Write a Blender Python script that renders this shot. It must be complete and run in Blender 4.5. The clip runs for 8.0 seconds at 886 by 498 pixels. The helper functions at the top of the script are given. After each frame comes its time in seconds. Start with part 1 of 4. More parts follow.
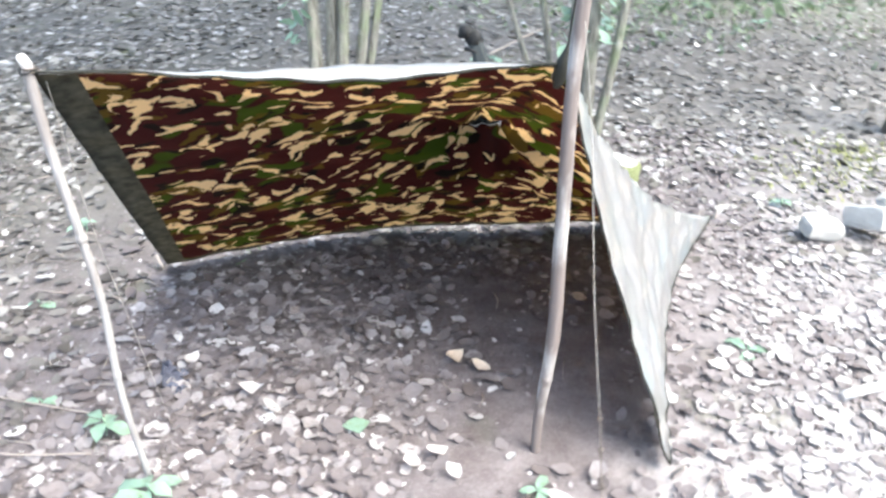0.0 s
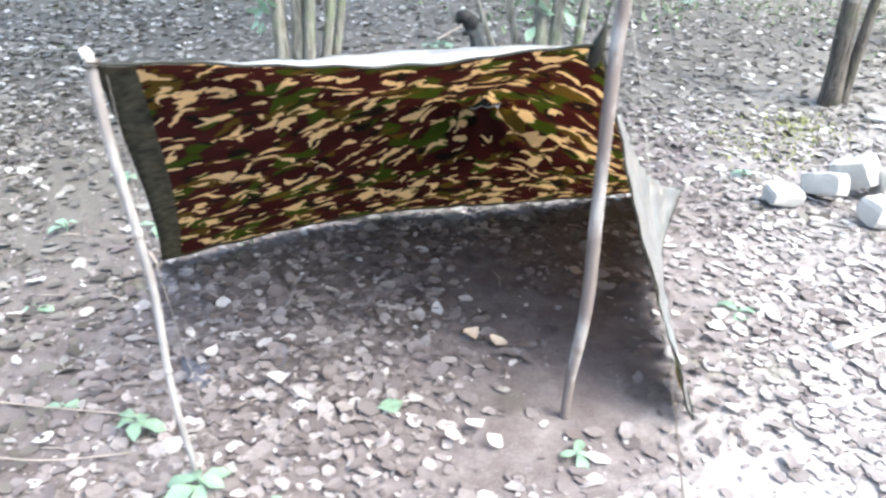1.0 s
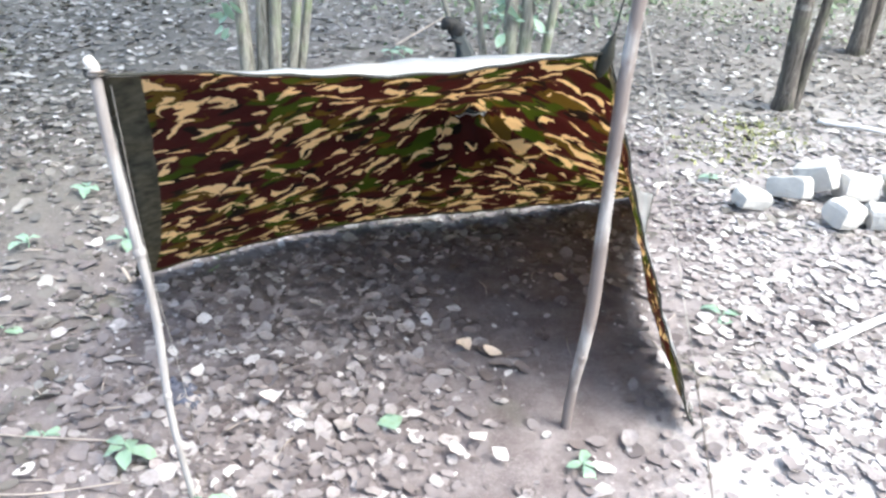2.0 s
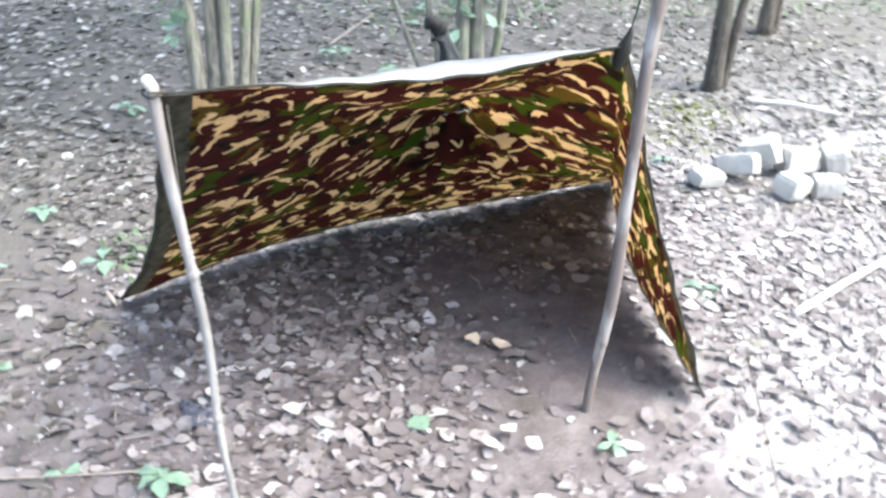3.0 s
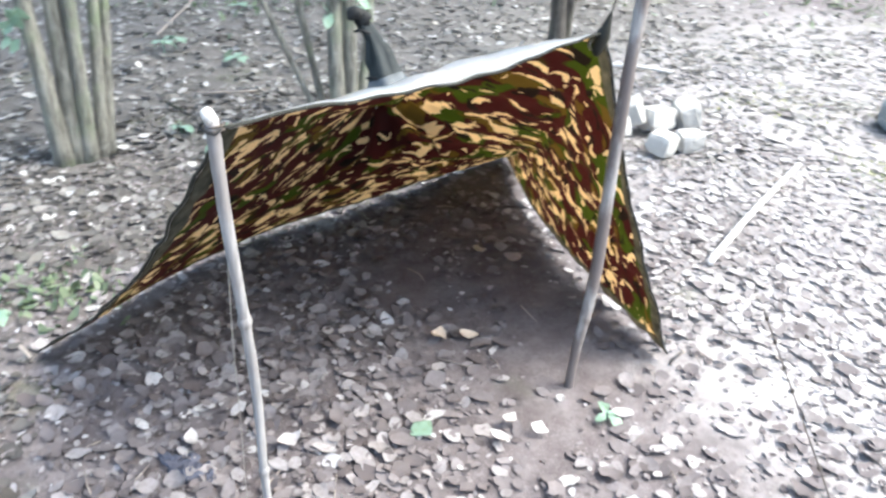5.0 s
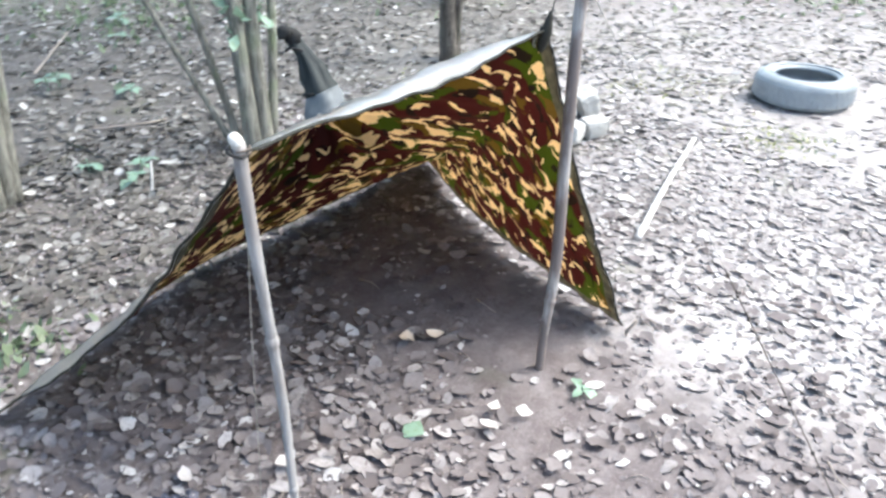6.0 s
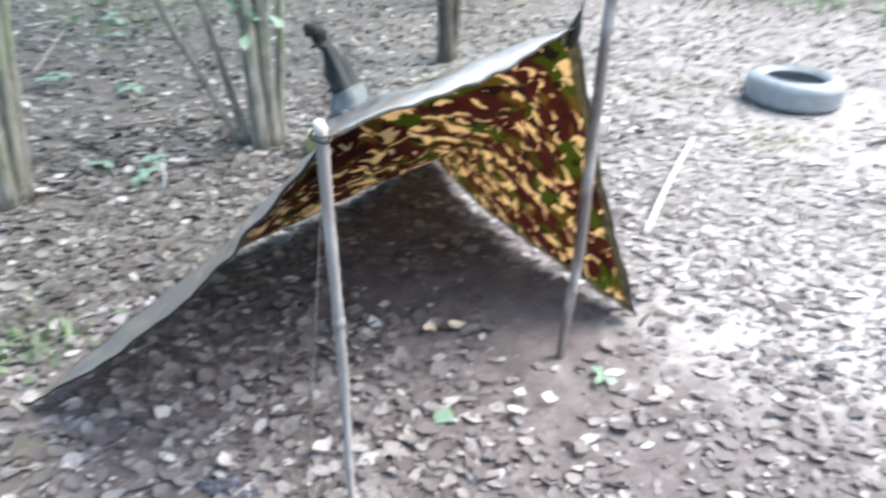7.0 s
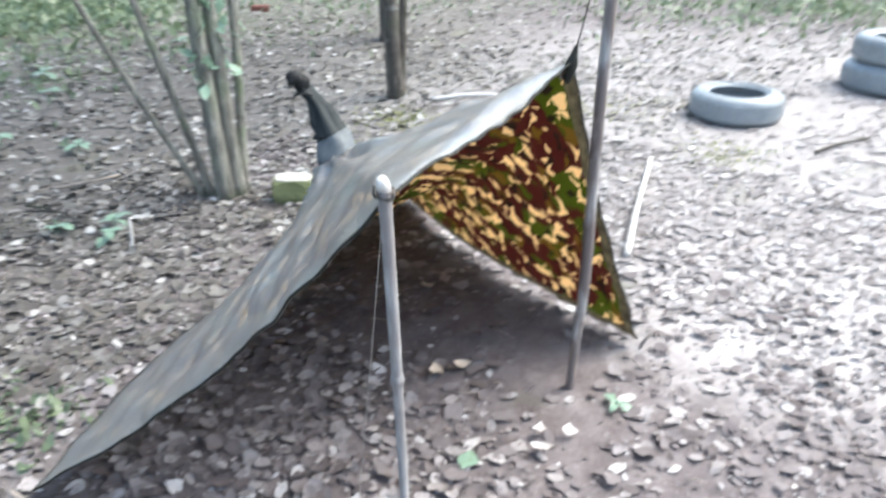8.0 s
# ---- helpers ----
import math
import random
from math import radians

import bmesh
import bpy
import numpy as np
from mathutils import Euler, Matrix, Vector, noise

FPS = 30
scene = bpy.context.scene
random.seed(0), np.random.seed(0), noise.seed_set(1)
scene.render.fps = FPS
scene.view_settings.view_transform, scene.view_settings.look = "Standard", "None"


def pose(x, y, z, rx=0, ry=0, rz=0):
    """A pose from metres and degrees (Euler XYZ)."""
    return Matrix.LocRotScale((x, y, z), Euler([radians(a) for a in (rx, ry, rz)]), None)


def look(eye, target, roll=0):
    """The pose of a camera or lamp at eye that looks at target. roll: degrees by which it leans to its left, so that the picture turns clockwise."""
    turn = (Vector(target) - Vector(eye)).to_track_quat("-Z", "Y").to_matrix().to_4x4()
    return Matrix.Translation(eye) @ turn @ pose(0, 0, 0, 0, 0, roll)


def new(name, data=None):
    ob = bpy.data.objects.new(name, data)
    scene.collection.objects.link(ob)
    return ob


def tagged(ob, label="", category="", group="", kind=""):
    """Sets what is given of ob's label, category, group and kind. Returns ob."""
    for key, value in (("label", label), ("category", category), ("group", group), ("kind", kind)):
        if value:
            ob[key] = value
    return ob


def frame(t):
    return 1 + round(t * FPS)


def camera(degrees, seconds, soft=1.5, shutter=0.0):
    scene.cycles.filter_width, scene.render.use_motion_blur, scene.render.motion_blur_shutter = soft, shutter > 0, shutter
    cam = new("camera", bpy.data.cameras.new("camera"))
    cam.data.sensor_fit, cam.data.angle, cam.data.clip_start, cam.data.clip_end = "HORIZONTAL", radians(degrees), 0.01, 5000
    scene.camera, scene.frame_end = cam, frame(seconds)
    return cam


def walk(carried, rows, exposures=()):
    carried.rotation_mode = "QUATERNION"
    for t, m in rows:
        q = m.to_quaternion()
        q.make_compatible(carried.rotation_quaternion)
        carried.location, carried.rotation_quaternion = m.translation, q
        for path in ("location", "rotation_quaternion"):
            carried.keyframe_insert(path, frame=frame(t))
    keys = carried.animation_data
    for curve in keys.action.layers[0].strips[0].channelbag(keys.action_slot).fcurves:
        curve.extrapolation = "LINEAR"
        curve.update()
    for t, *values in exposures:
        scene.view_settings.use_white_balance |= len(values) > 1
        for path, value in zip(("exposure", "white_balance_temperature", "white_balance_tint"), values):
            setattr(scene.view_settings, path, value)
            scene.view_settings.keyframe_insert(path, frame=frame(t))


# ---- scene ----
cam = camera(60.8, 8.0, 2.6, 0.9)
PATH = [
    (0, (0.233, 0.19, 1.296), (0.038, 1.944, 0.354), 1.9),
    (0.1, (0.205, 0.184, 1.296), (0.035, 1.939, 0.352), 1.4),
    (0.4, (0.121, 0.164, 1.295), (0.011, 1.924, 0.35), 0.21),
    (0.5, (0.093, 0.158, 1.295), (0.003, 1.922, 0.358), 0.3),
    (0.6, (0.07, 0.151, 1.295), (-0.002, 1.916, 0.358), 0.44),
    (0.9, (0.001, 0.128, 1.296), (0.011, 1.883, 0.337), 1.95),
    (1, (-0.022, 0.121, 1.296), (-0.009, 1.873, 0.331), 2.2),
    (1.1, (-0.033, 0.125, 1.295), (-0.014, 1.877, 0.331), 2.45),
    (1.4, (-0.067, 0.136, 1.29), (0.007, 1.891, 0.334), 3.27),
    (1.5, (-0.078, 0.14, 1.289), (-0.012, 1.897, 0.336), 3.1),
    (1.6, (-0.094, 0.146, 1.287), (0.008, 1.902, 0.335), 3.23),
    (1.7, (-0.11, 0.152, 1.286), (0.017, 1.907, 0.335), 3.3),
    (2.8, (-0.348, 0.181, 1.295), (-0.011, 1.913, 0.353), 4.2),
    (2.9, (-0.381, 0.185, 1.294), (-0.005, 1.905, 0.345), 3.97),
    (3, (-0.415, 0.189, 1.293), (-0.024, 1.904, 0.343), 2.8),
    (3.1, (-0.445, 0.193, 1.292), (-0.015, 1.895, 0.334), 2.82),
    (3.4, (-0.533, 0.203, 1.29), (-0.039, 1.856, 0.277), 2.01),
    (3.5, (-0.563, 0.207, 1.289), (-0.06, 1.861, 0.284), 2),
    (3.6, (-0.579, 0.215, 1.289), (-0.049, 1.869, 0.297), 2.44),
    (3.9, (-0.628, 0.239, 1.288), (-0.01, 1.879, 0.324), 3.21),
    (4, (-0.644, 0.247, 1.288), (-0.024, 1.894, 0.338), 2.9),
    (4.1, (-0.66, 0.265, 1.291), (-0.027, 1.894, 0.318), 3),
    (4.4, (-0.709, 0.318, 1.299), (-0.055, 1.937, 0.323), 0.79),
    (4.5, (-0.725, 0.336, 1.302), (-0.004, 1.921, 0.317), 1.7),
    (4.6, (-0.735, 0.351, 1.305), (0.005, 1.923, 0.314), 2.42),
    (4.7, (-0.746, 0.367, 1.308), (0.023, 1.924, 0.315), 3.1),
    (5.8, (-0.941, 0.438, 1.306), (0.118, 1.828, 0.333), 1.3),
    (5.9, (-0.96, 0.449, 1.309), (0.127, 1.819, 0.34), 1.57),
    (6, (-0.98, 0.459, 1.312), (0.125, 1.822, 0.352), 1),
    (6.1, (-0.998, 0.463, 1.311), (0.127, 1.808, 0.349), 1.1),
    (6.4, (-1.05, 0.476, 1.309), (0.102, 1.795, 0.343), 2.09),
    (6.5, (-1.068, 0.48, 1.308), (0.079, 1.803, 0.341), 1.9),
    (6.6, (-1.079, 0.482, 1.308), (0.048, 1.82, 0.339), 0.88),
    (6.9, (-1.111, 0.487, 1.309), (-0.002, 1.842, 0.342), 0.91),
    (7, (-1.122, 0.489, 1.309), (0.03, 1.819, 0.359), 1.8),
    (7.1, (-1.133, 0.501, 1.308), (0.037, 1.816, 0.358), 2.16),
    (7.4, (-1.166, 0.536, 1.303), (0.053, 1.843, 0.406), 3.22),
    (7.5, (-1.177, 0.548, 1.302), (0.037, 1.863, 0.41), 2.4),
    (7.6, (-1.188, 0.566, 1.307), (0.029, 1.879, 0.415), 1.1),
    (7.9, (-1.223, 0.622, 1.32), (0.048, 1.885, 0.432), -0.92),
    (8, (-1.234, 0.64, 1.325), (0.064, 1.881, 0.445), -0.3),
]
EXPOSURES = [(0.0, 2.16, 6250, 4), (1.7, 2.09, 6250, 4), (3.5, 2.08, 6200, 4), (5.0, 1.98, 6200, 3), (6.5, 1.8, 6200, 3), (7.5, 1.79, 6200, 3), (8.0, 1.75, 6200, 3)]
walk(cam, [(t, look(eye, target, roll)) for t, eye, target, roll in PATH], EXPOSURES)

# ---- world and light ----
SUN_ELEV, SUN_AZ = 56.0, -22.0      # degrees; azimuth from +x towards +y
world = bpy.data.worlds.new("world")
scene.world = world
world.use_nodes = True
wn = world.node_tree
sky = wn.nodes.new("ShaderNodeTexSky")
sky.sky_type = 'NISHITA'
sky.sun_disc = False
sky.sun_elevation = radians(SUN_ELEV)
sky.sun_rotation = radians(90 - SUN_AZ)
sky.air_density, sky.dust_density, sky.ozone_density = 1.0, 4.0, 1.0
wn.links.new(sky.outputs[0], wn.nodes["Background"].inputs[0])
wn.nodes["Background"].inputs[1].default_value = 0.15

sun = new("sun", bpy.data.lights.new("sun", 'SUN'))
sun.data.energy, sun.data.angle, sun.data.color = 1.4, radians(60), (1.0, 0.95, 0.9)
sx, sy, sz = math.cos(radians(SUN_AZ)) * math.cos(radians(SUN_ELEV)), math.sin(radians(SUN_AZ)) * math.cos(radians(SUN_ELEV)), math.sin(radians(SUN_ELEV))
sun.matrix_world = look((sx * 20, sy * 20, sz * 20), (0, 0, 0))


# ---- material helpers ----
class Nodes:
    """A small wrapper that adds and links shader nodes."""

    def __init__(self, name):
        self.mat = bpy.data.materials.new(name)
        self.mat.use_nodes = True
        self.t = self.mat.node_tree
        self.bsdf = self.t.nodes["Principled BSDF"]
        self.out = self.t.nodes["Material Output"]

    def add(self, kind, **inputs):
        n = self.t.nodes.new("ShaderNode" + kind)
        for k, v in inputs.items():
            self.put(n.inputs[k.replace("_", " ")], v)
        return n

    def put(self, socket, v):
        if hasattr(v, "is_output"):
            self.t.links.new(v, socket)
        else:
            socket.default_value = v

    def coords(self, kind="Object"):
        return self.add("TexCoord").outputs[kind]

    def stretched(self, vec, scale, rot=(0, 0, 0)):
        n = self.add("Mapping", Vector=vec)
        n.inputs["Scale"].default_value = scale
        n.inputs["Rotation"].default_value = rot
        return n.outputs[0]

    def noise(self, vec, scale, detail=4.0, rough=0.55, distort=0.0):
        n = self.add("TexNoise", Vector=vec, Scale=scale, Detail=detail, Roughness=rough, Distortion=distort)
        return n.outputs["Fac"]

    def ramp(self, fac, stops, mode='LINEAR'):
        n = self.add("ValToRGB", Fac=fac)
        e = n.color_ramp.elements
        n.color_ramp.interpolation = mode
        while len(e) < len(stops):
            e.new(0.5)
        for el, (p, c) in zip(e, stops):
            el.position, el.color = p, (*c, 1) if len(c) == 3 else c
        return n.outputs["Color"]

    def mix(self, fac, a, b, mode='MIX'):
        n = self.t.nodes.new("ShaderNodeMix")
        n.data_type, n.blend_type = 'RGBA', mode
        self.put(n.inputs[0], fac)
        self.put(n.inputs[6], a if hasattr(a, "is_output") else (*a, 1))
        self.put(n.inputs[7], b if hasattr(b, "is_output") else (*b, 1))
        return n.outputs[2]

    def math(self, op, a, b=0.0, clamp=False):
        n = self.t.nodes.new("ShaderNodeMath")
        n.operation, n.use_clamp = op, clamp
        self.put(n.inputs[0], a)
        self.put(n.inputs[1], b)
        return n.outputs[0]

    def bump(self, height, strength=0.4, dist=0.01):
        self.put(self.bsdf.inputs["Normal"], self.add("Bump", Height=height, Strength=strength, Distance=dist).outputs[0])

    def done(self, color=None, rough=0.8, spec=0.3, metal=0.0):
        if color is not None:
            self.put(self.bsdf.inputs["Base Color"], color if hasattr(color, "is_output") else (*color, 1))
        self.put(self.bsdf.inputs["Roughness"], rough)
        self.put(self.bsdf.inputs["Specular IOR Level"], spec)
        self.put(self.bsdf.inputs["Metallic"], metal)
        return self.mat

    def translucent(self, color, amount):
        """Lets part of the light through a thin sheet."""
        tr = self.add("BsdfTranslucent", Color=color)
        m = self.add("MixShader", Fac=amount)
        self.t.links.new(self.bsdf.outputs[0], m.inputs[1])
        self.t.links.new(tr.outputs[0], m.inputs[2])
        self.t.links.new(m.outputs[0], self.out.inputs["Surface"])


def soil_material():
    n = Nodes("forest_soil")
    v = n.coords()
    fine, mid, big = n.noise(v, 90, 6, 0.7), n.noise(v, 9, 5, 0.6), n.noise(v, 0.9, 3, 0.5)
    col = n.ramp(mid, [(0.3, (0.118, 0.1, 0.102)), (0.5, (0.178, 0.157, 0.16)), (0.72, (0.265, 0.24, 0.244))])
    col = n.mix(n.ramp(fine, [(0.35, (0, 0, 0)), (0.65, (1, 1, 1))]), n.mix(0.4, col, (0.09, 0.07, 0.066)), col)
    # bare trodden earth on one side of the clearing, paler for its brighter light
    pos = n.add("SeparateXYZ", Vector=v)
    right = n.math('MULTIPLY_ADD', pos.outputs[0], 0.5)
    n.t.nodes[-1].inputs[2].default_value = -0.1
    mid_clear = n.add("VectorMath", Vector=n.stretched(v, (1, 1, 0)))
    mid_clear.operation = 'DISTANCE'
    mid_clear.inputs[1].default_value = (3.2, 1.6, 0)
    within = n.math('MULTIPLY', n.math('SUBTRACT', n.math('ADD', 4.0, n.math('MULTIPLY', n.noise(v, 0.7, 5, 0.6), 2.2)), mid_clear.outputs["Value"]), 0.3, True)
    bare = n.math('MULTIPLY', within, n.math('MULTIPLY', n.math('ADD', right, big), 0.55, True))
    col = n.mix(n.ramp(bare, [(0.2, (0, 0, 0)), (0.7, (0.72, 0.72, 0.72))]), col, (0.39, 0.37, 0.363))
    # round patch of bare soil, its strong light painted in as pale colour
    away = n.add("VectorMath", Vector=n.stretched(v, (1, 1, 0)))
    away.operation = 'DISTANCE'
    away.inputs[1].default_value = (1.18, 1.28, 0)
    patch = n.math('SUBTRACT', n.math('ADD', 0.6, n.math('MULTIPLY', mid, 0.6)), away.outputs["Value"], True)
    col = n.mix(n.ramp(patch, [(0.15, (0, 0, 0)), (0.6, (0.9, 0.9, 0.9))]), col, (0.48, 0.455, 0.447))
    # soil darkened to the left, painting in the shade of the trees
    left_shade = n.math('MULTIPLY', n.math('SUBTRACT', -0.7, n.math('ADD', pos.outputs[0], n.math('MULTIPLY', big, 0.4))), 1.3, True)
    col = n.mix(n.math('MULTIPLY', left_shade, 0.7), col, (0.095, 0.088, 0.084))
    far = n.math('MULTIPLY', n.math('SUBTRACT', pos.outputs[1], 6.0), 0.2, True)
    col = n.mix(n.math('MULTIPLY', far, n.math('MULTIPLY', n.noise(v, 0.8, 4), 1.2), True), col, (0.16, 0.2, 0.11))
    # greener soil towards the trees, also darkened in place of their shade
    wood = n.math('MULTIPLY', n.math('SUBTRACT', n.math('SUBTRACT', pos.outputs[1], n.math('MULTIPLY', pos.outputs[0], 0.5)), 2.4), 0.8, True)
    col = n.mix(n.math('MULTIPLY', wood, 0.5), col, (0.14, 0.138, 0.115))
    moss = n.ramp(n.noise(v, 1.7, 3), [(0.6, (0, 0, 0)), (0.74, (0.4, 0.4, 0.4))])
    col = n.mix(moss, col, (0.13, 0.16, 0.06))
    grit = n.noise(v, 230, 4, 0.7)
    col = n.mix(n.ramp(grit, [(0.56, (0, 0, 0)), (0.68, (0.6, 0.6, 0.6))]), col, (0.38, 0.355, 0.345))
    col = n.mix(n.ramp(n.noise(v, 48, 5, 0.7, 0.8), [(0.54, (0, 0, 0)), (0.7, (0.4, 0.4, 0.4))]), col, (0.075, 0.063, 0.06))
    n.bump(n.mix(0.5, n.mix(0.5, fine, grit), mid), 0.7, 0.014)
    return n.done(col, 0.92, 0.15)


def leaf_material(name, joined, stops):
    n = Nodes(name)
    rnd = n.add("NewGeometry").outputs["Random Per Island"] if joined else n.add("ObjectInfo").outputs["Random"]
    v = n.coords()
    col = n.ramp(rnd, stops)
    col = n.mix(n.ramp(n.noise(v, 70, 5, 0.65), [(0.42, (0, 0, 0)), (0.75, (0.5, 0.5, 0.5))]), col, (0.12, 0.1, 0.092))
    n.bump(n.noise(v, 160, 3), 0.35, 0.003)
    return n.done(col, 0.78, 0.2)


def bark_material(name, dark, light, green):
    n = Nodes(name)
    v = n.coords()
    ridges = n.noise(n.stretched(v, (1, 1, 0.18)), 42, 6, 0.65, 0.6)
    patch = n.noise(v, 4.5, 4)
    col = n.ramp(ridges, [(0.32, dark), (0.62, light)])
    col = n.mix(n.ramp(patch, [(0.5, (0, 0, 0)), (0.66, (0.6, 0.6, 0.6))]), col, green)
    col = n.mix(n.ramp(n.noise(v, 16, 4), [(0.62, (0, 0, 0)), (0.75, (0.5, 0.5, 0.5))]), col, (0.42, 0.42, 0.39))
    n.bump(ridges, 0.9, 0.02)
    return n.done(col, 0.88, 0.2)


def peeled_wood(name, pale, bark, cover):
    n = Nodes(name)
    v = n.coords()
    grain = n.noise(n.stretched(v, (1, 1, 0.07)), 130, 4, 0.6)
    blot = n.noise(n.stretched(v, (1, 1, 0.5)), 9, 4)
    col = n.ramp(grain, [(0.3, tuple(c * 0.55 for c in pale)), (0.7, pale)])
    col = n.mix(n.ramp(blot, [(cover, (0, 0, 0)), (cover + 0.1, (0.9, 0.9, 0.9))]), col, n.mix(grain, tuple(c * 0.6 for c in bark), bark))
    n.bump(n.mix(0.5, grain, blot), 0.5, 0.004)
    return n.done(col, 0.6, 0.35)


def strokes(n, v, spacing, along, half, bow, seed, edge):
    """Separate bowed brush strokes, one in each cell of an uneven net; 1 inside a stroke. Sizes in metres of cloth."""
    m = n.add("Mapping", Vector=v)
    m.inputs["Scale"].default_value = (1 / spacing[0], 1 / spacing[1], 1)
    m.inputs["Location"].default_value = (seed, seed * 1.7, 0)
    net = n.add("TexVoronoi", Vector=m.outputs[0], Scale=1.0, Randomness=0.95)
    net.voronoi_dimensions = '2D'
    local = n.add("VectorMath")
    local.operation = 'SUBTRACT'
    n.put(local.inputs[0], m.outputs[0])
    n.put(local.inputs[1], net.outputs["Position"])
    size = n.add("VectorMath", Vector=local.outputs[0])
    size.operation = 'MULTIPLY'
    size.inputs[1].default_value = (*spacing, 0)
    luck = n.add("SeparateXYZ", Vector=net.outputs["Color"])
    turn = n.add("VectorRotate", Vector=size.outputs[0], Angle=n.math('ADD', n.math('MULTIPLY', luck.outputs[0], along[1]), along[0] - along[1] / 2))
    turn.rotation_type = 'Z_AXIS'
    p = n.add("SeparateXYZ", Vector=turn.outputs[0])
    x, y = p.outputs[0], p.outputs[1]
    y = n.math('ADD', y, n.math('MULTIPLY', n.math('MULTIPLY', x, x), n.math('MULTIPLY', n.math('SUBTRACT', luck.outputs[1], 0.5), bow)))
    # a stroke is fat at one end and drawn out at the other
    fat = n.math('ADD', 1.0, n.math('MULTIPLY', x, 0.7 / half[0]))
    a, b = n.math('DIVIDE', x, half[0]), n.math('DIVIDE', n.math('DIVIDE', y, half[1]), n.math('MAXIMUM', fat, 0.35))
    d = n.math('SQRT', n.math('ADD', n.math('MULTIPLY', a, a), n.math('MULTIPLY', b, b)))
    d = n.math('DIVIDE', d, n.math('ADD', 0.25, n.math('MULTIPLY', luck.outputs[2], 0.95)))
    d = n.math('ADD', d, n.math('MULTIPLY', n.math('SUBTRACT', edge, 0.5), 2.2))
    return n.ramp(d, [(0.84, (1, 1, 1)), (0.92, (0, 0, 0))])


def camo(n, uv):
    """Brush-stroke camouflage in metres of cloth: brown ground, green fields, olive, black and sand strokes."""
    warp = n.add("TexNoise", Vector=uv, Scale=9.0, Detail=2.0).outputs["Color"]
    shift = n.add("VectorMath", Vector=warp)
    shift.operation = 'MULTIPLY_ADD'
    shift.inputs[1].default_value, shift.inputs[2].default_value = (0.09, 0.09, 0), (-0.045, -0.045, 0)
    v = n.add("VectorMath")
    v.operation = 'ADD'
    n.put(v.inputs[0], uv)
    n.put(v.inputs[1], shift.outputs[0])
    v = v.outputs[0]
    gate = lambda f, a: n.ramp(f, [(a - 0.01, (0, 0, 0)), (a + 0.01, (1, 1, 1))])
    edge = n.noise(n.stretched(v, (30.0, 44.0, 1), (0, 0, 0.3)), 1.0, 2.0, 0.5, 0.3)
    edge_b = n.noise(n.stretched(v, (40.0, 52.0, 4), (0, 0, 0.3)), 1.0, 2.0, 0.5, 0.3)
    green = n.noise(n.stretched(v, (5.6, 6.6, 1), (0, 0, 0.3)), 1.0, 1.0, 0.5, 0.3)
    dark = n.noise(n.stretched(v, (11.0, 18.0, 2), (0, 0, 0.35)), 1.0, 2.0, 0.5, 0.4)
    col = n.mix(gate(green, 0.57), (0.046, 0.011, 0.013), (0.042, 0.068, 0.009))
    col = n.mix(strokes(n, v, (0.17, 0.14), (0.35, 1.8), (0.075, 0.031), 18.0, 3.3, edge_b), col, (0.1, 0.068, 0.016))
    col = n.mix(gate(dark, 0.595), col, (0.014, 0.01, 0.01))
    sand_col = (0.74, 0.585, 0.41)
    col = n.mix(strokes(n, v, (0.125, 0.115), (0.35, 2.4), (0.058, 0.0215), 34.0, 2.63, edge), col, sand_col)
    col = n.mix(strokes(n, v, (0.1, 0.08), (0.3, 1.8), (0.034, 0.0105), 50.0, 7.9, edge_b), col, sand_col)
    return col


def cloth_edge(n, uv, wide, wide_end):
    """1 along the border of the sheet, 0 within."""
    s = n.add("SeparateXYZ", Vector=uv)
    u, w = s.outputs[0], s.outputs[1]
    u = n.math('MULTIPLY', u, wide / wide_end)
    du = n.math('MINIMUM', u, n.math('SUBTRACT', LONG, s.outputs[0]))
    dw = n.math('MINIMUM', w, n.math('SUBTRACT', SHORT, w))
    return n.math('LESS_THAN', n.math('MINIMUM', du, dw), wide)


LONG, SHORT = 2.3, 1.65


def camo_inside():
    n = Nodes("camouflage_cloth_inside")
    uv = n.add("UVMap").outputs[0]
    col = n.mix(cloth_edge(n, uv, 0.04, 0.068), camo(n, uv), n.ramp(n.noise(uv, 25, 4), [(0.3, (0.035, 0.036, 0.034)), (0.72, (0.13, 0.134, 0.128))]))
    weave = n.noise(n.coords("UV"), 700, 2)
    n.bump(n.mix(0.5, weave, n.noise(uv, 14, 4)), 0.25, 0.006)
    m = n.done(col, 0.55, 0.3)
    n.translucent(n.mix(1.0, col, (1.0, 0.84, 0.55), 'MULTIPLY'), 0.8)
    return m


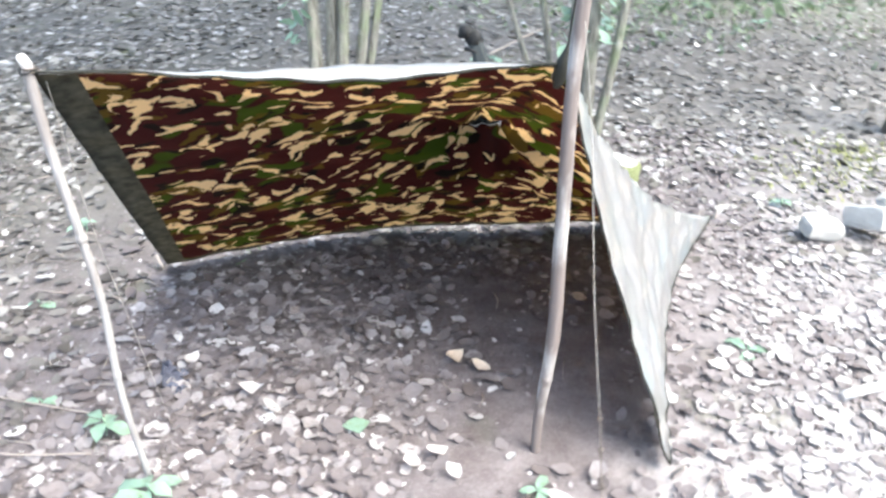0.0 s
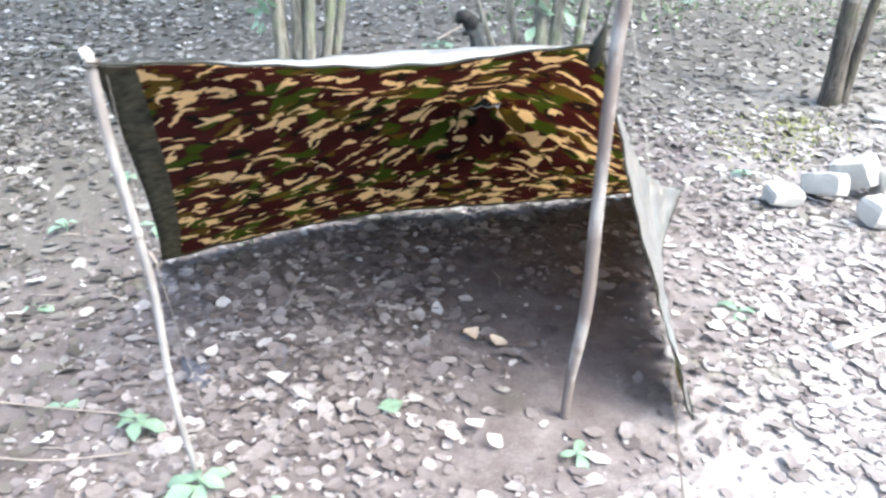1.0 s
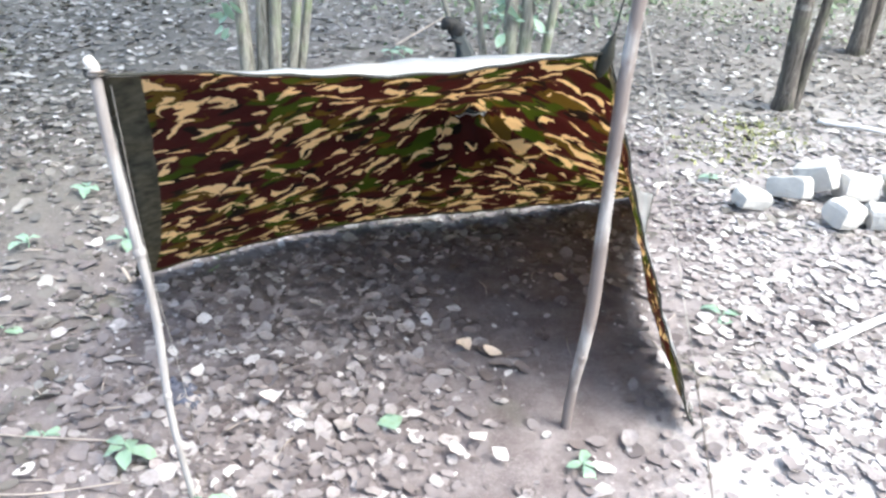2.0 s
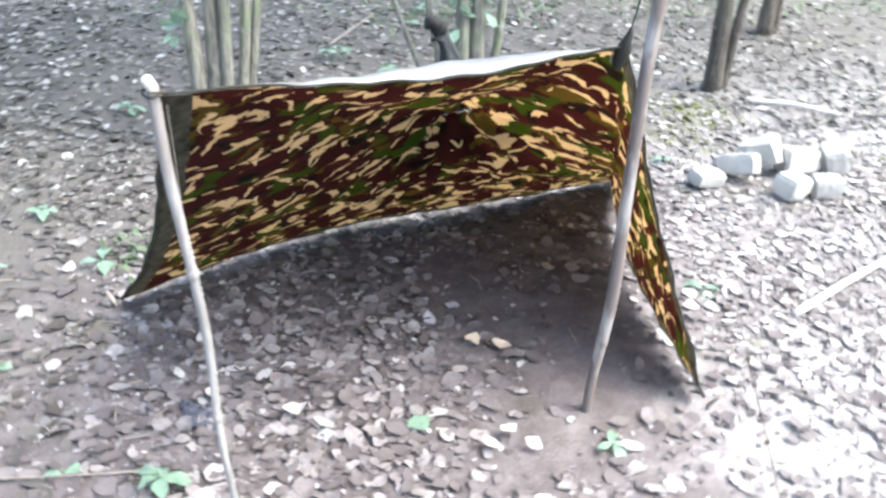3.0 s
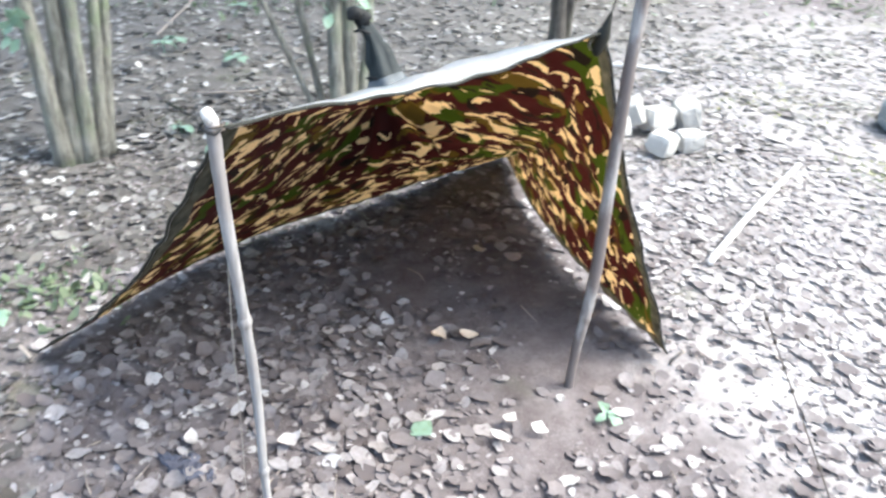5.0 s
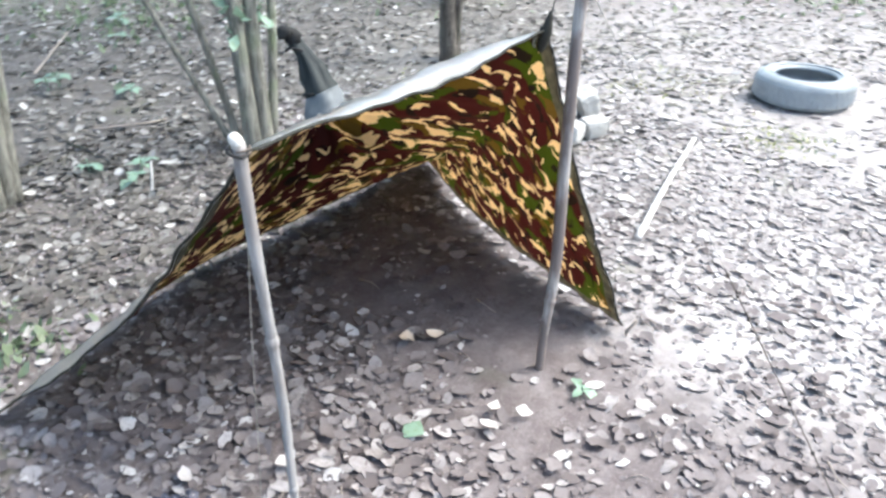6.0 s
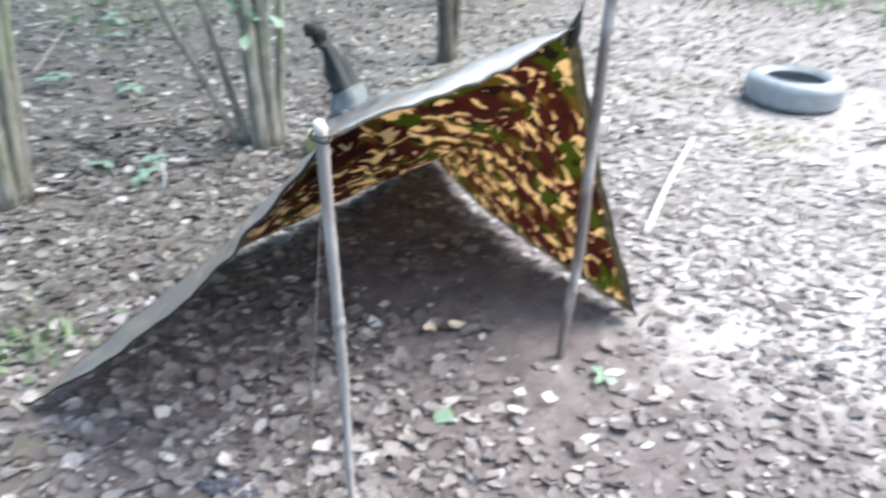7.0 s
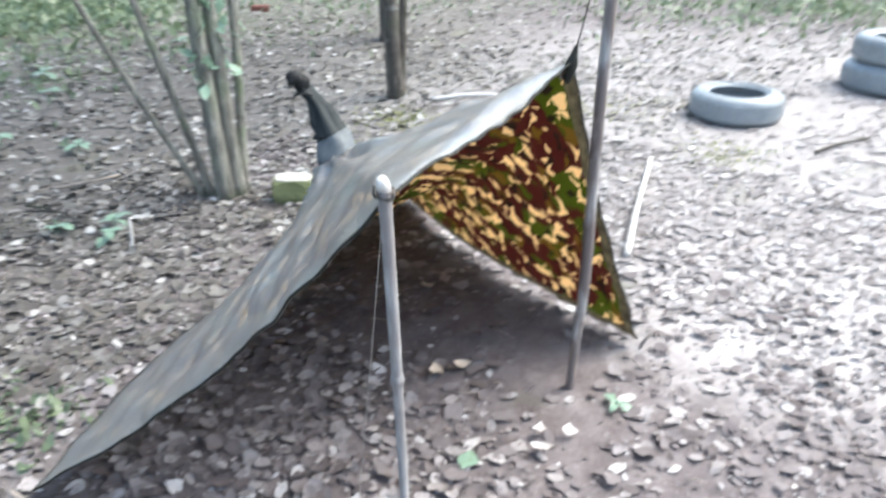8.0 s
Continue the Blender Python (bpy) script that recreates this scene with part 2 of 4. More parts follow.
def camo_outside():
    n = Nodes("coated_cloth_outside_sky_sheen")
    uv = n.add("UVMap").outputs[0]
    # pale grey and blue patches paint the sky's reflection into the cloth colour
    sheen = n.ramp(n.noise(uv, 6, 5, 0.6), [(0.3, (0.38, 0.385, 0.395)), (0.7, (0.56, 0.57, 0.58))])
    sheen = n.mix(n.ramp(n.noise(uv, 4.2, 3, 0.5), [(0.52, (0, 0, 0)), (0.64, (0.6, 0.6, 0.6))]), sheen, (0.4, 0.51, 0.57))
    streak = n.noise(n.stretched(uv, (9.0, 34.0, 1), (0, 0, 0.5)), 1.0, 5, 0.6, 0.5)
    sheen = n.mix(n.ramp(streak, [(0.5, (0, 0, 0)), (0.68, (0.55, 0.55, 0.55))]), sheen, (0.62, 0.63, 0.61))
    col = n.mix(0.83, camo(n, uv), sheen)
    n.bump(n.mix(0.5, n.noise(uv, 11, 5, 0.6), n.noise(uv, 60, 3)), 0.7, 0.02)
    n.put(n.bsdf.inputs["Coat Weight"], 0.8)
    n.put(n.bsdf.inputs["Coat Roughness"], 0.22)
    m = n.done(col, 0.3, 0.8)
    n.translucent((0.95, 0.93, 0.9, 1), 0.42)
    return m


def plain(name, color, rough=0.6, spec=0.3, vary=0.35, scale=30.0, bump=0.25, metal=0.0):
    """One colour with grain and stains at two scales."""
    n = Nodes(name)
    v = n.coords()
    a, b = n.noise(v, scale, 5, 0.6), n.noise(v, scale / 7, 3)
    darker = tuple(c * (1 - vary) for c in color)
    col = n.mix(a, darker, tuple(min(1, c * (1 + vary)) for c in color))
    col = n.mix(n.ramp(b, [(0.45, (0, 0, 0)), (0.7, (0.6, 0.6, 0.6))]), col, tuple(c * (1 - vary * 0.9) for c in color))
    n.bump(a, bump, 0.006)
    return n.done(col, rough, spec, metal)


def green_leaf_material(name, a, b):
    n = Nodes(name)
    v = n.coords()
    rnd = n.add("NewGeometry").outputs["Random Per Island"]
    col = n.mix(rnd, a, b)
    col = n.mix(n.ramp(n.noise(v, 60, 3), [(0.5, (0, 0, 0)), (0.75, (0.4, 0.4, 0.4))]), col, (0.16, 0.2, 0.05))
    m = n.done(col, 0.42, 0.5)
    n.translucent(col, 0.3)
    return m


M_SOIL = soil_material()
LITTER = [(0.0, (0.11, 0.093, 0.093)), (0.25, (0.165, 0.146, 0.148)), (0.65, (0.225, 0.203, 0.205)), (0.92, (0.36, 0.337, 0.337)), (1.0, (0.56, 0.545, 0.54))]
# darker copy of LITTER: shade beside and behind the shelter painted into the leaves
LITTER_SHADED = [(0.0, (0.06, 0.055, 0.05)), (0.3, (0.1, 0.093, 0.086)), (0.7, (0.15, 0.142, 0.132)), (0.93, (0.28, 0.27, 0.257)), (1.0, (0.5, 0.49, 0.475))]
# greener woodland leaves, also toned down in place of shade under the trees
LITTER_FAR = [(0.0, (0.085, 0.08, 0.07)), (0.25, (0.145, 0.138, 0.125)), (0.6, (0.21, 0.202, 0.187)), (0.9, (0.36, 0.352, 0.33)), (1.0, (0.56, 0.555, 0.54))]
M_LITTER = leaf_material("dead_leaf_litter", True, LITTER)
M_LITTER_FAR = leaf_material("tree_shade_leaf_litter", True, LITTER_FAR)
M_LITTER_SHADED = leaf_material("shade_toned_leaf_litter", True, LITTER_SHADED)
# paler copy of LITTER: the clearing's brighter light painted into its leaves
M_LITTER_LIT = leaf_material("sunlit_toned_leaf_litter", True, [(0.0, (0.18, 0.163, 0.16)), (0.25, (0.265, 0.246, 0.246)), (0.6, (0.35, 0.33, 0.33)), (1.0, (0.58, 0.565, 0.56))])
M_DEAD = leaf_material("dead_leaf", False, LITTER)
M_BARK = bark_material("grey_bark", (0.095, 0.09, 0.075), (0.29, 0.28, 0.24), (0.2, 0.25, 0.14))
M_BARK_DARK = bark_material("dark_bark", (0.045, 0.04, 0.036), (0.17, 0.15, 0.13), (0.1, 0.11, 0.07))
M_WOOD = peeled_wood("peeled_branch_wood", (0.42, 0.4, 0.39), (0.29, 0.262, 0.25), 0.5)
M_WOOD_BARK = peeled_wood("half_peeled_branch_wood", (0.47, 0.44, 0.42), (0.21, 0.17, 0.155), 0.38)
M_IN, M_OUT = camo_inside(), camo_outside()
M_HEM = plain("dark_hem_tape", (0.03, 0.03, 0.024), 0.7)
M_HOOD = plain("dark_hood_cloth", (0.032, 0.038, 0.039), 0.6, 0.25, 0.45, 22.0, 0.5)
M_SKIRT = plain("grey_green_hood_skirt", (0.13, 0.145, 0.155), 0.6, 0.4, 0.4, 20.0, 0.5)
M_BLACK = plain("black_cord", (0.02, 0.02, 0.02), 0.7)
M_CORD = plain("pale_cord", (0.34, 0.32, 0.29), 0.75)
M_ROPE = plain("brown_cord", (0.12, 0.1, 0.085), 0.8)
M_STONE = plain("pale_limestone", (0.5, 0.485, 0.455), 0.85, 0.2, 0.22, 26.0, 0.6)
M_MOSSY = plain("mossy_stone", (0.2, 0.22, 0.11), 0.9, 0.2, 0.4, 20.0, 0.7)
M_TYRE = plain("dusty_tyre_rubber", (0.27, 0.3, 0.32), 0.42, 0.5, 0.3, 18.0, 0.3)
M_CUT = plain("fresh_cut_wood", (0.72, 0.69, 0.64), 0.6, 0.3, 0.12)
M_TWIG = plain("dead_twig", (0.32, 0.28, 0.25), 0.85, 0.2)
M_PALE_STICK = plain("bleached_stick", (0.62, 0.6, 0.575), 0.7, 0.3, 0.25)
M_RAG = plain("dark_blue_rag", (0.12, 0.125, 0.16), 0.8, 0.2, 0.5, 40.0, 0.6)
M_BRICK = plain("red_brick", (0.19, 0.085, 0.07), 0.9, 0.2)
M_GREEN = green_leaf_material("fresh_green_leaf", (0.17, 0.29, 0.2), (0.33, 0.46, 0.36))
M_GRASS = green_leaf_material("grass_green", (0.12, 0.17, 0.1), (0.22, 0.27, 0.17))
M_CROWN = green_leaf_material("tree_foliage", (0.05, 0.1, 0.03), (0.1, 0.17, 0.05))


# ---- building helpers ----
rng = random.Random(7)


def mesh_of(name, verts, faces, material, smooth=True):
    me = bpy.data.meshes.new(name)
    me.from_pydata([tuple(v) for v in verts], [], faces)
    me.materials.append(material)
    if smooth:
        me.shade_smooth()
    return me


def part(name, geo, material, parent, label="", smooth=True):
    """Links one mesh object under a thing. geo: (verts, faces) or a bmesh."""
    if isinstance(geo, bmesh.types.BMesh):
        me = bpy.data.meshes.new(name)
        geo.to_mesh(me)
        geo.free()
        me.materials.append(material)
        if smooth:
            me.shade_smooth()
    else:
        me = mesh_of(name, *geo, material, smooth)
    ob = new(name, me)
    if parent is not None:
        ob.parent = parent
    if label:
        tagged(ob, label)
    return ob


def empty(name, loc=(0, 0, 0), **tags):
    ob = new(name)
    ob.location = loc
    ob.empty_display_size = 0.05
    return tagged(ob, **tags)


def spline(points, n):
    """Points on a smooth curve through the given ones (Catmull-Rom)."""
    p = [Vector(q) for q in points]
    p = [2 * p[0] - p[1]] + p + [2 * p[-1] - p[-2]]
    out = []
    spans = len(p) - 3
    for k in range(n + 1):
        s = min(k / n * spans, spans - 1e-6)
        i, t = int(s), s - int(s)
        a, b, c, d = p[i:i + 4]
        out.append(0.5 * (2 * b + (c - a) * t + (2 * a - 5 * b + 4 * c - d) * t * t + (3 * b - 3 * c + d - a) * t ** 3))
    return out


def tube(points, radii, sides=10, rough=0.0, r=rng, capped=True):
    """A round, slightly uneven rod along points."""
    verts, faces = [], []
    up = Vector((0.31, 0.87, 0.12)).normalized()
    for k, c in enumerate(points):
        ahead = (points[min(k + 1, len(points) - 1)] - points[max(k - 1, 0)]).normalized()
        a = ahead.cross(up).normalized()
        b = ahead.cross(a)
        rad = radii[k] if isinstance(radii, (list, tuple)) else radii
        for s in range(sides):
            w = 2 * math.pi * s / sides
            q = rad * (1 + rough * r.uniform(-1, 1))
            verts.append(c + a * math.cos(w) * q + b * math.sin(w) * q)
    for k in range(len(points) - 1):
        for s in range(sides):
            s2 = (s + 1) % sides
            faces.append((k * sides + s, k * sides + s2, (k + 1) * sides + s2, (k + 1) * sides + s))
    if capped:
        faces.append(tuple(range(sides))[::-1])
        faces.append(tuple(range((len(points) - 1) * sides, len(points) * sides)))
    return verts, faces


def leaf_geo(long, wide, cup, r, bend=0.0, fine=False):
    """A dead or green leaf: a pointed oval of two curled halves round a midrib, with a little curl."""
    rows = [(-0.5, 0.0), (-0.3, 0.62), (0.0, 1.0), (0.28, 0.7), (0.5, 0.0)]
    low = 0.72
    if fine:
        rows = [(-0.5, 0.0), (-0.42, 0.5), (-0.22, 0.9), (0.02, 1.0), (0.25, 0.82), (0.4, 0.48), (0.52, 0.0)]
        low = 0.74
    verts, faces = [], []
    sweep = r.uniform(-0.12, 0.12) * wide
    for s, w in rows:
        z = bend * long * (s * s) * 2
        off = r.uniform(-0.05, 0.05) * wide + sweep * (4 * s * s - 0.5)
        mid = (s * long, off, z)
        if w == 0:
            verts.append(mid)
        else:
            wa, wb = w * r.uniform(low, 1.12), w * r.uniform(low, 1.12)
            e = cup * wide * w * r.uniform(-0.2, 1.3)
            f = cup * wide * w * r.uniform(-0.2, 1.3)
            sa, sb = r.uniform(-0.05, 0.05), r.uniform(-0.05, 0.05)
            verts += [((s + sa) * long, off - wa * wide / 2, z + e), mid, ((s + sb) * long, off + wb * wide / 2, z + f)]
    faces += [(0, 1, 2), (0, 2, 3)]
    k = 1
    for _ in range(len(rows) - 3):
        faces += [(k, k + 3, k + 4, k + 1), (k + 1, k + 4, k + 5, k + 2)]
        k += 3
    faces += [(k, k + 3, k + 1), (k + 1, k + 3, k + 2)]
    return verts, faces


def ground_z(x, y):
    """Gentle unevenness of the forest floor."""
    return 0.018 * noise.noise((x * 1.3, y * 1.3, 0.4)) + 0.007 * noise.noise((x * 6, y * 6, 2.7)) - 0.004


# ---- ground ----
def build_ground():
    near = np.linspace(-4, 6, 181)
    far = 6 + np.cumsum(np.geomspace(0.08, 45, 34))
    xs = np.concatenate([-4 - (far - 6)[::-1], near, far])
    ys = np.concatenate([-3 - (far - 6)[::-1], np.linspace(-3, 9, 201), far + 3])
    verts = [(x, y, ground_z(x, y)) for y in ys for x in xs]
    w = len(xs)
    faces = [(j * w + i, j * w + i + 1, (j + 1) * w + i + 1, (j + 1) * w + i) for j in range(len(ys) - 1) for i in range(w - 1)]
    ob = new("ground", mesh_of("ground", verts, faces, M_SOIL))
    return tagged(ob, "grey-brown forest floor of trodden bare earth", "ground", kind="structure")


ground = build_ground()


def litter_density(x, y):
    """Where leaves gather: thin on trodden patches, thick in between."""
    d = 0.55 + 0.9 * noise.noise((x * 1.1 + 3, y * 1.1, 5.0)) + 0.35 * noise.noise((x * 4, y * 4, 1.0))
    for cx, cy, rad in ((0.95, 1.5, 0.42), (0.0, 2.15, 0.45), (0.15, 1.65, 0.2)):
        d -= 0.33 * math.exp(-((x - cx) ** 2 + (y - cy) ** 2) / rad ** 2)
    return d


def joined_leaves(name, count, box, size, label, r, material, lift=0.004, tilt=0.35, thick=0.25, fine=False):
    verts, faces = [], []
    x0, x1, y0, y1 = box
    shapes = [leaf_geo(1.0, r.uniform(0.5, 0.9), r.uniform(0.0, 0.22), r, r.uniform(-0.12, 0.25), fine) for _ in range(80)]
    made = 0
    while made < count:
        x, y = r.uniform(x0, x1), r.uniform(y0, y1)
        if r.random() > litter_density(x, y) + thick:
            continue
        made += 1
        v, f = r.choice(shapes)
        s = size * r.triangular(0.25, 1.35, 0.7)
        m = Matrix.Translation((x, y, ground_z(x, y) + lift + 0.006 * r.random())) @ Euler((r.gauss(0, tilt * 0.6), r.gauss(0, tilt * 0.6), r.uniform(0, 6.283))).to_matrix().to_4x4() @ Matrix.Scale(s, 4)
        base = len(verts)
        verts += [m @ Vector(q) for q in v]
        faces += [tuple(base + i for i in q) for q in f]
    ob = new(name, mesh_of(name, verts, faces, material))
    return tagged(ob, label, "leaf litter", kind="stuff")


LEAF_RNG = random.Random(21)
joined_leaves("leaf_litter", 3500, (-0.95, 0.8, 0.3, 2.65), 0.05, "dry grey-brown fallen leaves strewn over the ground", LEAF_RNG, M_LITTER, tilt=0.3, fine=True)
joined_leaves("leaf_litter", 2100, (-0.95, 0.6, 2.65, 4.2), 0.052, "fallen leaves behind the shelter, darkened as shade", LEAF_RNG, M_LITTER_SHADED, tilt=0.32, fine=True)
joined_leaves("leaf_litter", 800, (0.6, 1.2, 2.65, 4.2), 0.05, "dry grey fallen leaves behind the shelter", LEAF_RNG, M_LITTER, tilt=0.3, fine=True)
joined_leaves("leaf_litter", 3300, (-2.4, -0.95, 0.3, 4.2), 0.054, "dry fallen leaves beside the shelter, darkened as tree shade", LEAF_RNG, M_LITTER_SHADED, tilt=0.32, fine=True)
joined_leaves("leaf_litter", 700, (0.8, 1.2, 0.3, 2.65), 0.05, "dry fallen leaves at the clearing's edge, lightened as sunlit", LEAF_RNG, M_LITTER_LIT, tilt=0.18, fine=True)
joined_leaves("leaf_litter", 3000, (1.2, 2.4, 0.3, 4.2), 0.05, "dry fallen leaves on the trodden earth, lightened as sunlit", LEAF_RNG, M_LITTER_LIT, tilt=0.18, fine=True)
joined_leaves("leaf_crumbs", 26000, (-2.0, 2.4, 0.5, 3.8), 0.022, "crumbled bits of dead leaves over the soil", LEAF_RNG, M_LITTER, 0.002, 0.4)
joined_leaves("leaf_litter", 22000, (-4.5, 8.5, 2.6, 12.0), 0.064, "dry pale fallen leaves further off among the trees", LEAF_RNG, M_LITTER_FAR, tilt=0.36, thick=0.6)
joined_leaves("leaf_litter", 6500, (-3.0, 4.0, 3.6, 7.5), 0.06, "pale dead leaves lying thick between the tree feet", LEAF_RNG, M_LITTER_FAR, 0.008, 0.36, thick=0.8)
joined_leaves("leaf_litter", 6200, (-7.0, 0.45, -6.0, 0.35), 0.066, "dry grey fallen leaves spread over the wider woodland floor", LEAF_RNG, M_LITTER, tilt=0.33)
joined_leaves("leaf_litter", 7000, (0.45, 9.0, -6.0, 0.35), 0.06, "dry fallen leaves spread over the wider clearing, lightened as sunlit", LEAF_RNG, M_LITTER_LIT, tilt=0.3)
joined_leaves("leaf_litter", 2600, (-7.0, -2.3, 0.3, 1.7), 0.064, "fallen leaves spread deeper under the trees, darkened as shade", LEAF_RNG, M_LITTER_SHADED, tilt=0.33)
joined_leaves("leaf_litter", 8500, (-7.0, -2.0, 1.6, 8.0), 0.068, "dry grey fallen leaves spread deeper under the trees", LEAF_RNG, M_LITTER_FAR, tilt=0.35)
joined_leaves("leaf_litter", 6500, (2.2, 7.0, 0.0, 4.2), 0.056, "dry fallen leaves in the open clearing, lightened as sunlit", LEAF_RNG, M_LITTER_LIT, tilt=0.22)


# ---- the poncho shelter ----
L, R, P, B, Q = (Vector(v) for v in ((-0.596, 1.347, 0.945), (0.294, 1.672, 0.93), (0.632, 1.585, 0.025), (0.99, 3.03, 0.02), (-0.93, 2.28, 0.03)))
HOOD = Vector((0.106, 2.358, 0.575))
HOOD_TOP = Vector((0.05, 2.44, 0.80))
NU, NV = 96, 72


def edge_curve(points, n):
    return np.array([tuple(p) for p in spline(points, n)])


def sheet_points():
    """A cloth held along its border, lifted at the hood and creased from the ridge's end to the far corner."""
    front = np.concatenate([edge_curve([L, (L + R) / 2 + Vector((0, 0.01, -0.028)), R], NU // 2)[:-1],
                            edge_curve([R, (R + P) / 2 + Vector((-0.01, 0.01, 0)), P], NU // 2)])
    hem = edge_curve([Q, (-0.6, 2.5, 0.03), (-0.238, 2.68, 0.035), (0.2, 2.79, 0.035), (0.644, 2.92, 0.03), B], NU)
    pull = Vector((0.06, -0.1, 0.045))
    left = edge_curve([L, L.lerp(Q, 0.25) + pull * 0.6, L.lerp(Q, 0.5) + pull, L.lerp(Q, 0.75) + pull * 0.85, Q], NV)
    right = edge_curve([P, (0.672, 2.0, 0.045), (0.765, 2.45, 0.045), B], NV)
    u, v = np.meshgrid(np.linspace(0, 1, NU + 1), np.linspace(0, 1, NV + 1), indexing="ij")
    pts = (1 - v)[..., None] * front[:, None] + v[..., None] * hem[:, None]
    fixed = np.zeros(u.shape, bool)
    pts[:, 0], pts[:, -1], pts[0], pts[-1] = front, hem, left, right
    fixed[:, 0] = fixed[:, -1] = fixed[0] = fixed[-1] = True
    near = np.hypot((u - 0.5) * LONG, (v - 0.5) * SHORT)
    ring = near < 0.09
    across, down = np.array((0.93, 0.34, 0.0)), np.array((-0.22, 0.84, -0.5))
    pts[ring] = np.array(HOOD) + ((u[ring] - 0.5) * LONG)[:, None] * across + ((v[ring] - 0.5) * SHORT)[:, None] * down
    fixed |= ring
    for i in range(NU // 2 + 1, NU):
        s = (i / NU - 0.5) * 2
        aim = np.array(R.lerp(B, s)) - np.array((0, 0, 0.115 * math.sin(math.pi * s ** 0.85)))
        j = round(s * NV)
        pts[i, j] = aim
        fixed[i, j] = True
    for k in range(1, NU // 2 - 3):
        s = k / (NU / 2)
        i, j = k, round(s * NV / 2)
        if not fixed[i, j]:
            pts[i, j] = np.array(L.lerp(HOOD, s)) - np.array((0, 0, 0.006 * math.sin(math.pi * s)))
        fixed[i, j] = True
    for j in range(1, NV // 2):
        if not fixed[NU // 2, j]:
            pts[NU // 2, j] = np.array(R.lerp(HOOD, j / (NV / 2)))
        fixed[NU // 2, j] = True
    for _ in range(3000):
        avg = 0.25 * (pts[:-2, 1:-1] + pts[2:, 1:-1] + pts[1:-1, :-2] + pts[1:-1, 2:])
        free = ~fixed[1:-1, 1:-1]
        pts[1:-1, 1:-1][free] = avg[free]
    return pts, u, v


pts, uu, vv = sheet_points()


def sheet_mesh():
    du = np.gradient(pts, axis=0)
    dv = np.gradient(pts, axis=1)
    nrm = np.cross(du, dv)
    nrm /= np.linalg.norm(nrm, axis=-1, keepdims=True) + 1e-9
    inner = np.clip(np.minimum(np.minimum(uu, 1 - uu), np.minimum(vv, 1 - vv)) * 12, 0, 1)
    verts = []
    for i in range(NU + 1):
        for j in range(NV + 1):
            x, y = (uu[i, j] - 0.5) * LONG, (vv[i, j] - 0.5) * SHORT
            rad = math.hypot(x, y)
            folds = 0.016 * math.sin(9 * math.atan2(y, x)) * math.exp(-((rad - 0.16) / 0.13) ** 2)
            crumple = 0.011 * noise.noise((x * 5, y * 9, 1.0)) + 0.005 * noise.noise((x * 14, y * 22, 4.0))
            edge = 0.008 * noise.noise((x * 9, y * 9, 8.0)) + 0.005 * noise.noise((x * 21, y * 21, 3.0)) * (uu[i, j] > 0.5)
            along = min(1.0, max(0.0, uu[i, j] / 0.5))
            roll = 0.034 * max(0.0, math.sin(math.pi * along ** 1.4)) ** 0.8 * (vv[i, j] / 0.04) * math.exp(1 - vv[i, j] / 0.04)
            verts.append(Vector(pts[i, j]) + Vector(nrm[i, j]) * ((folds + crumple) * inner[i, j] + edge) + Vector((0, 0, roll)))
    w = NV + 1
    faces = []
    for i in range(NU):
        for j in range(NV):
            if math.hypot((uu[i, j] + 0.5 / NU - 0.5) * LONG, (vv[i, j] + 0.5 / NV - 0.5) * SHORT) < 0.058:
                continue
            faces.append((i * w + j, (i + 1) * w + j, (i + 1) * w + j + 1, i * w + j + 1))
    me = mesh_of("sheet", verts, faces, M_OUT)
    me.materials.append(M_IN)
    layer = me.uv_layers.new(name="UVMap")
    idx = np.empty(len(me.loops), np.int32)
    me.loops.foreach_get("vertex_index", idx)
    uv = np.stack([uu.ravel()[idx] * LONG, vv.ravel()[idx] * SHORT], -1).astype(np.float32)
    layer.data.foreach_set("uv", uv.ravel())
    return me, verts


shelter = empty("poncho_shelter", (0.0, 2.2, 0.0), label="camouflage poncho pitched as a low lean-to between two poles", category="shelter")
sheet_me, sheet_verts = sheet_mesh()
sheet = new("sheet", sheet_me)
solid = sheet.modifiers.new("thickness", 'SOLIDIFY')
solid.thickness, solid.offset, solid.material_offset = 0.003, -1.0, 1


def under(ob, parent):
    """Parents ob while it keeps its place."""
    ob.parent = parent
    ob.matrix_parent_inverse = Matrix.Translation(-parent.location)
    return ob


under(sheet, shelter)
tagged(sheet, "brown, green and sand camouflage cloth, sky sheen painted grey outside")


def border(i_range, j_range):
    return [sheet_verts[i * (NV + 1) + j] for i in i_range for j in j_range]


def hem_strip(points, material, r=0.0042):
    under(part("hem", tube([Vector(p) for p in points], r, 6, 0.2), material, None), shelter)


hem_strip(border(range(NU + 1), [0]), M_HEM, 0.003)
hem_strip(border(range(NU + 1), [NV]), M_HEM, 0.003)
hem_strip(border([0], range(NV + 1)), M_HEM, 0.003)
hem_strip(border([NU], range(NV + 1)), M_HEM, 0.003)


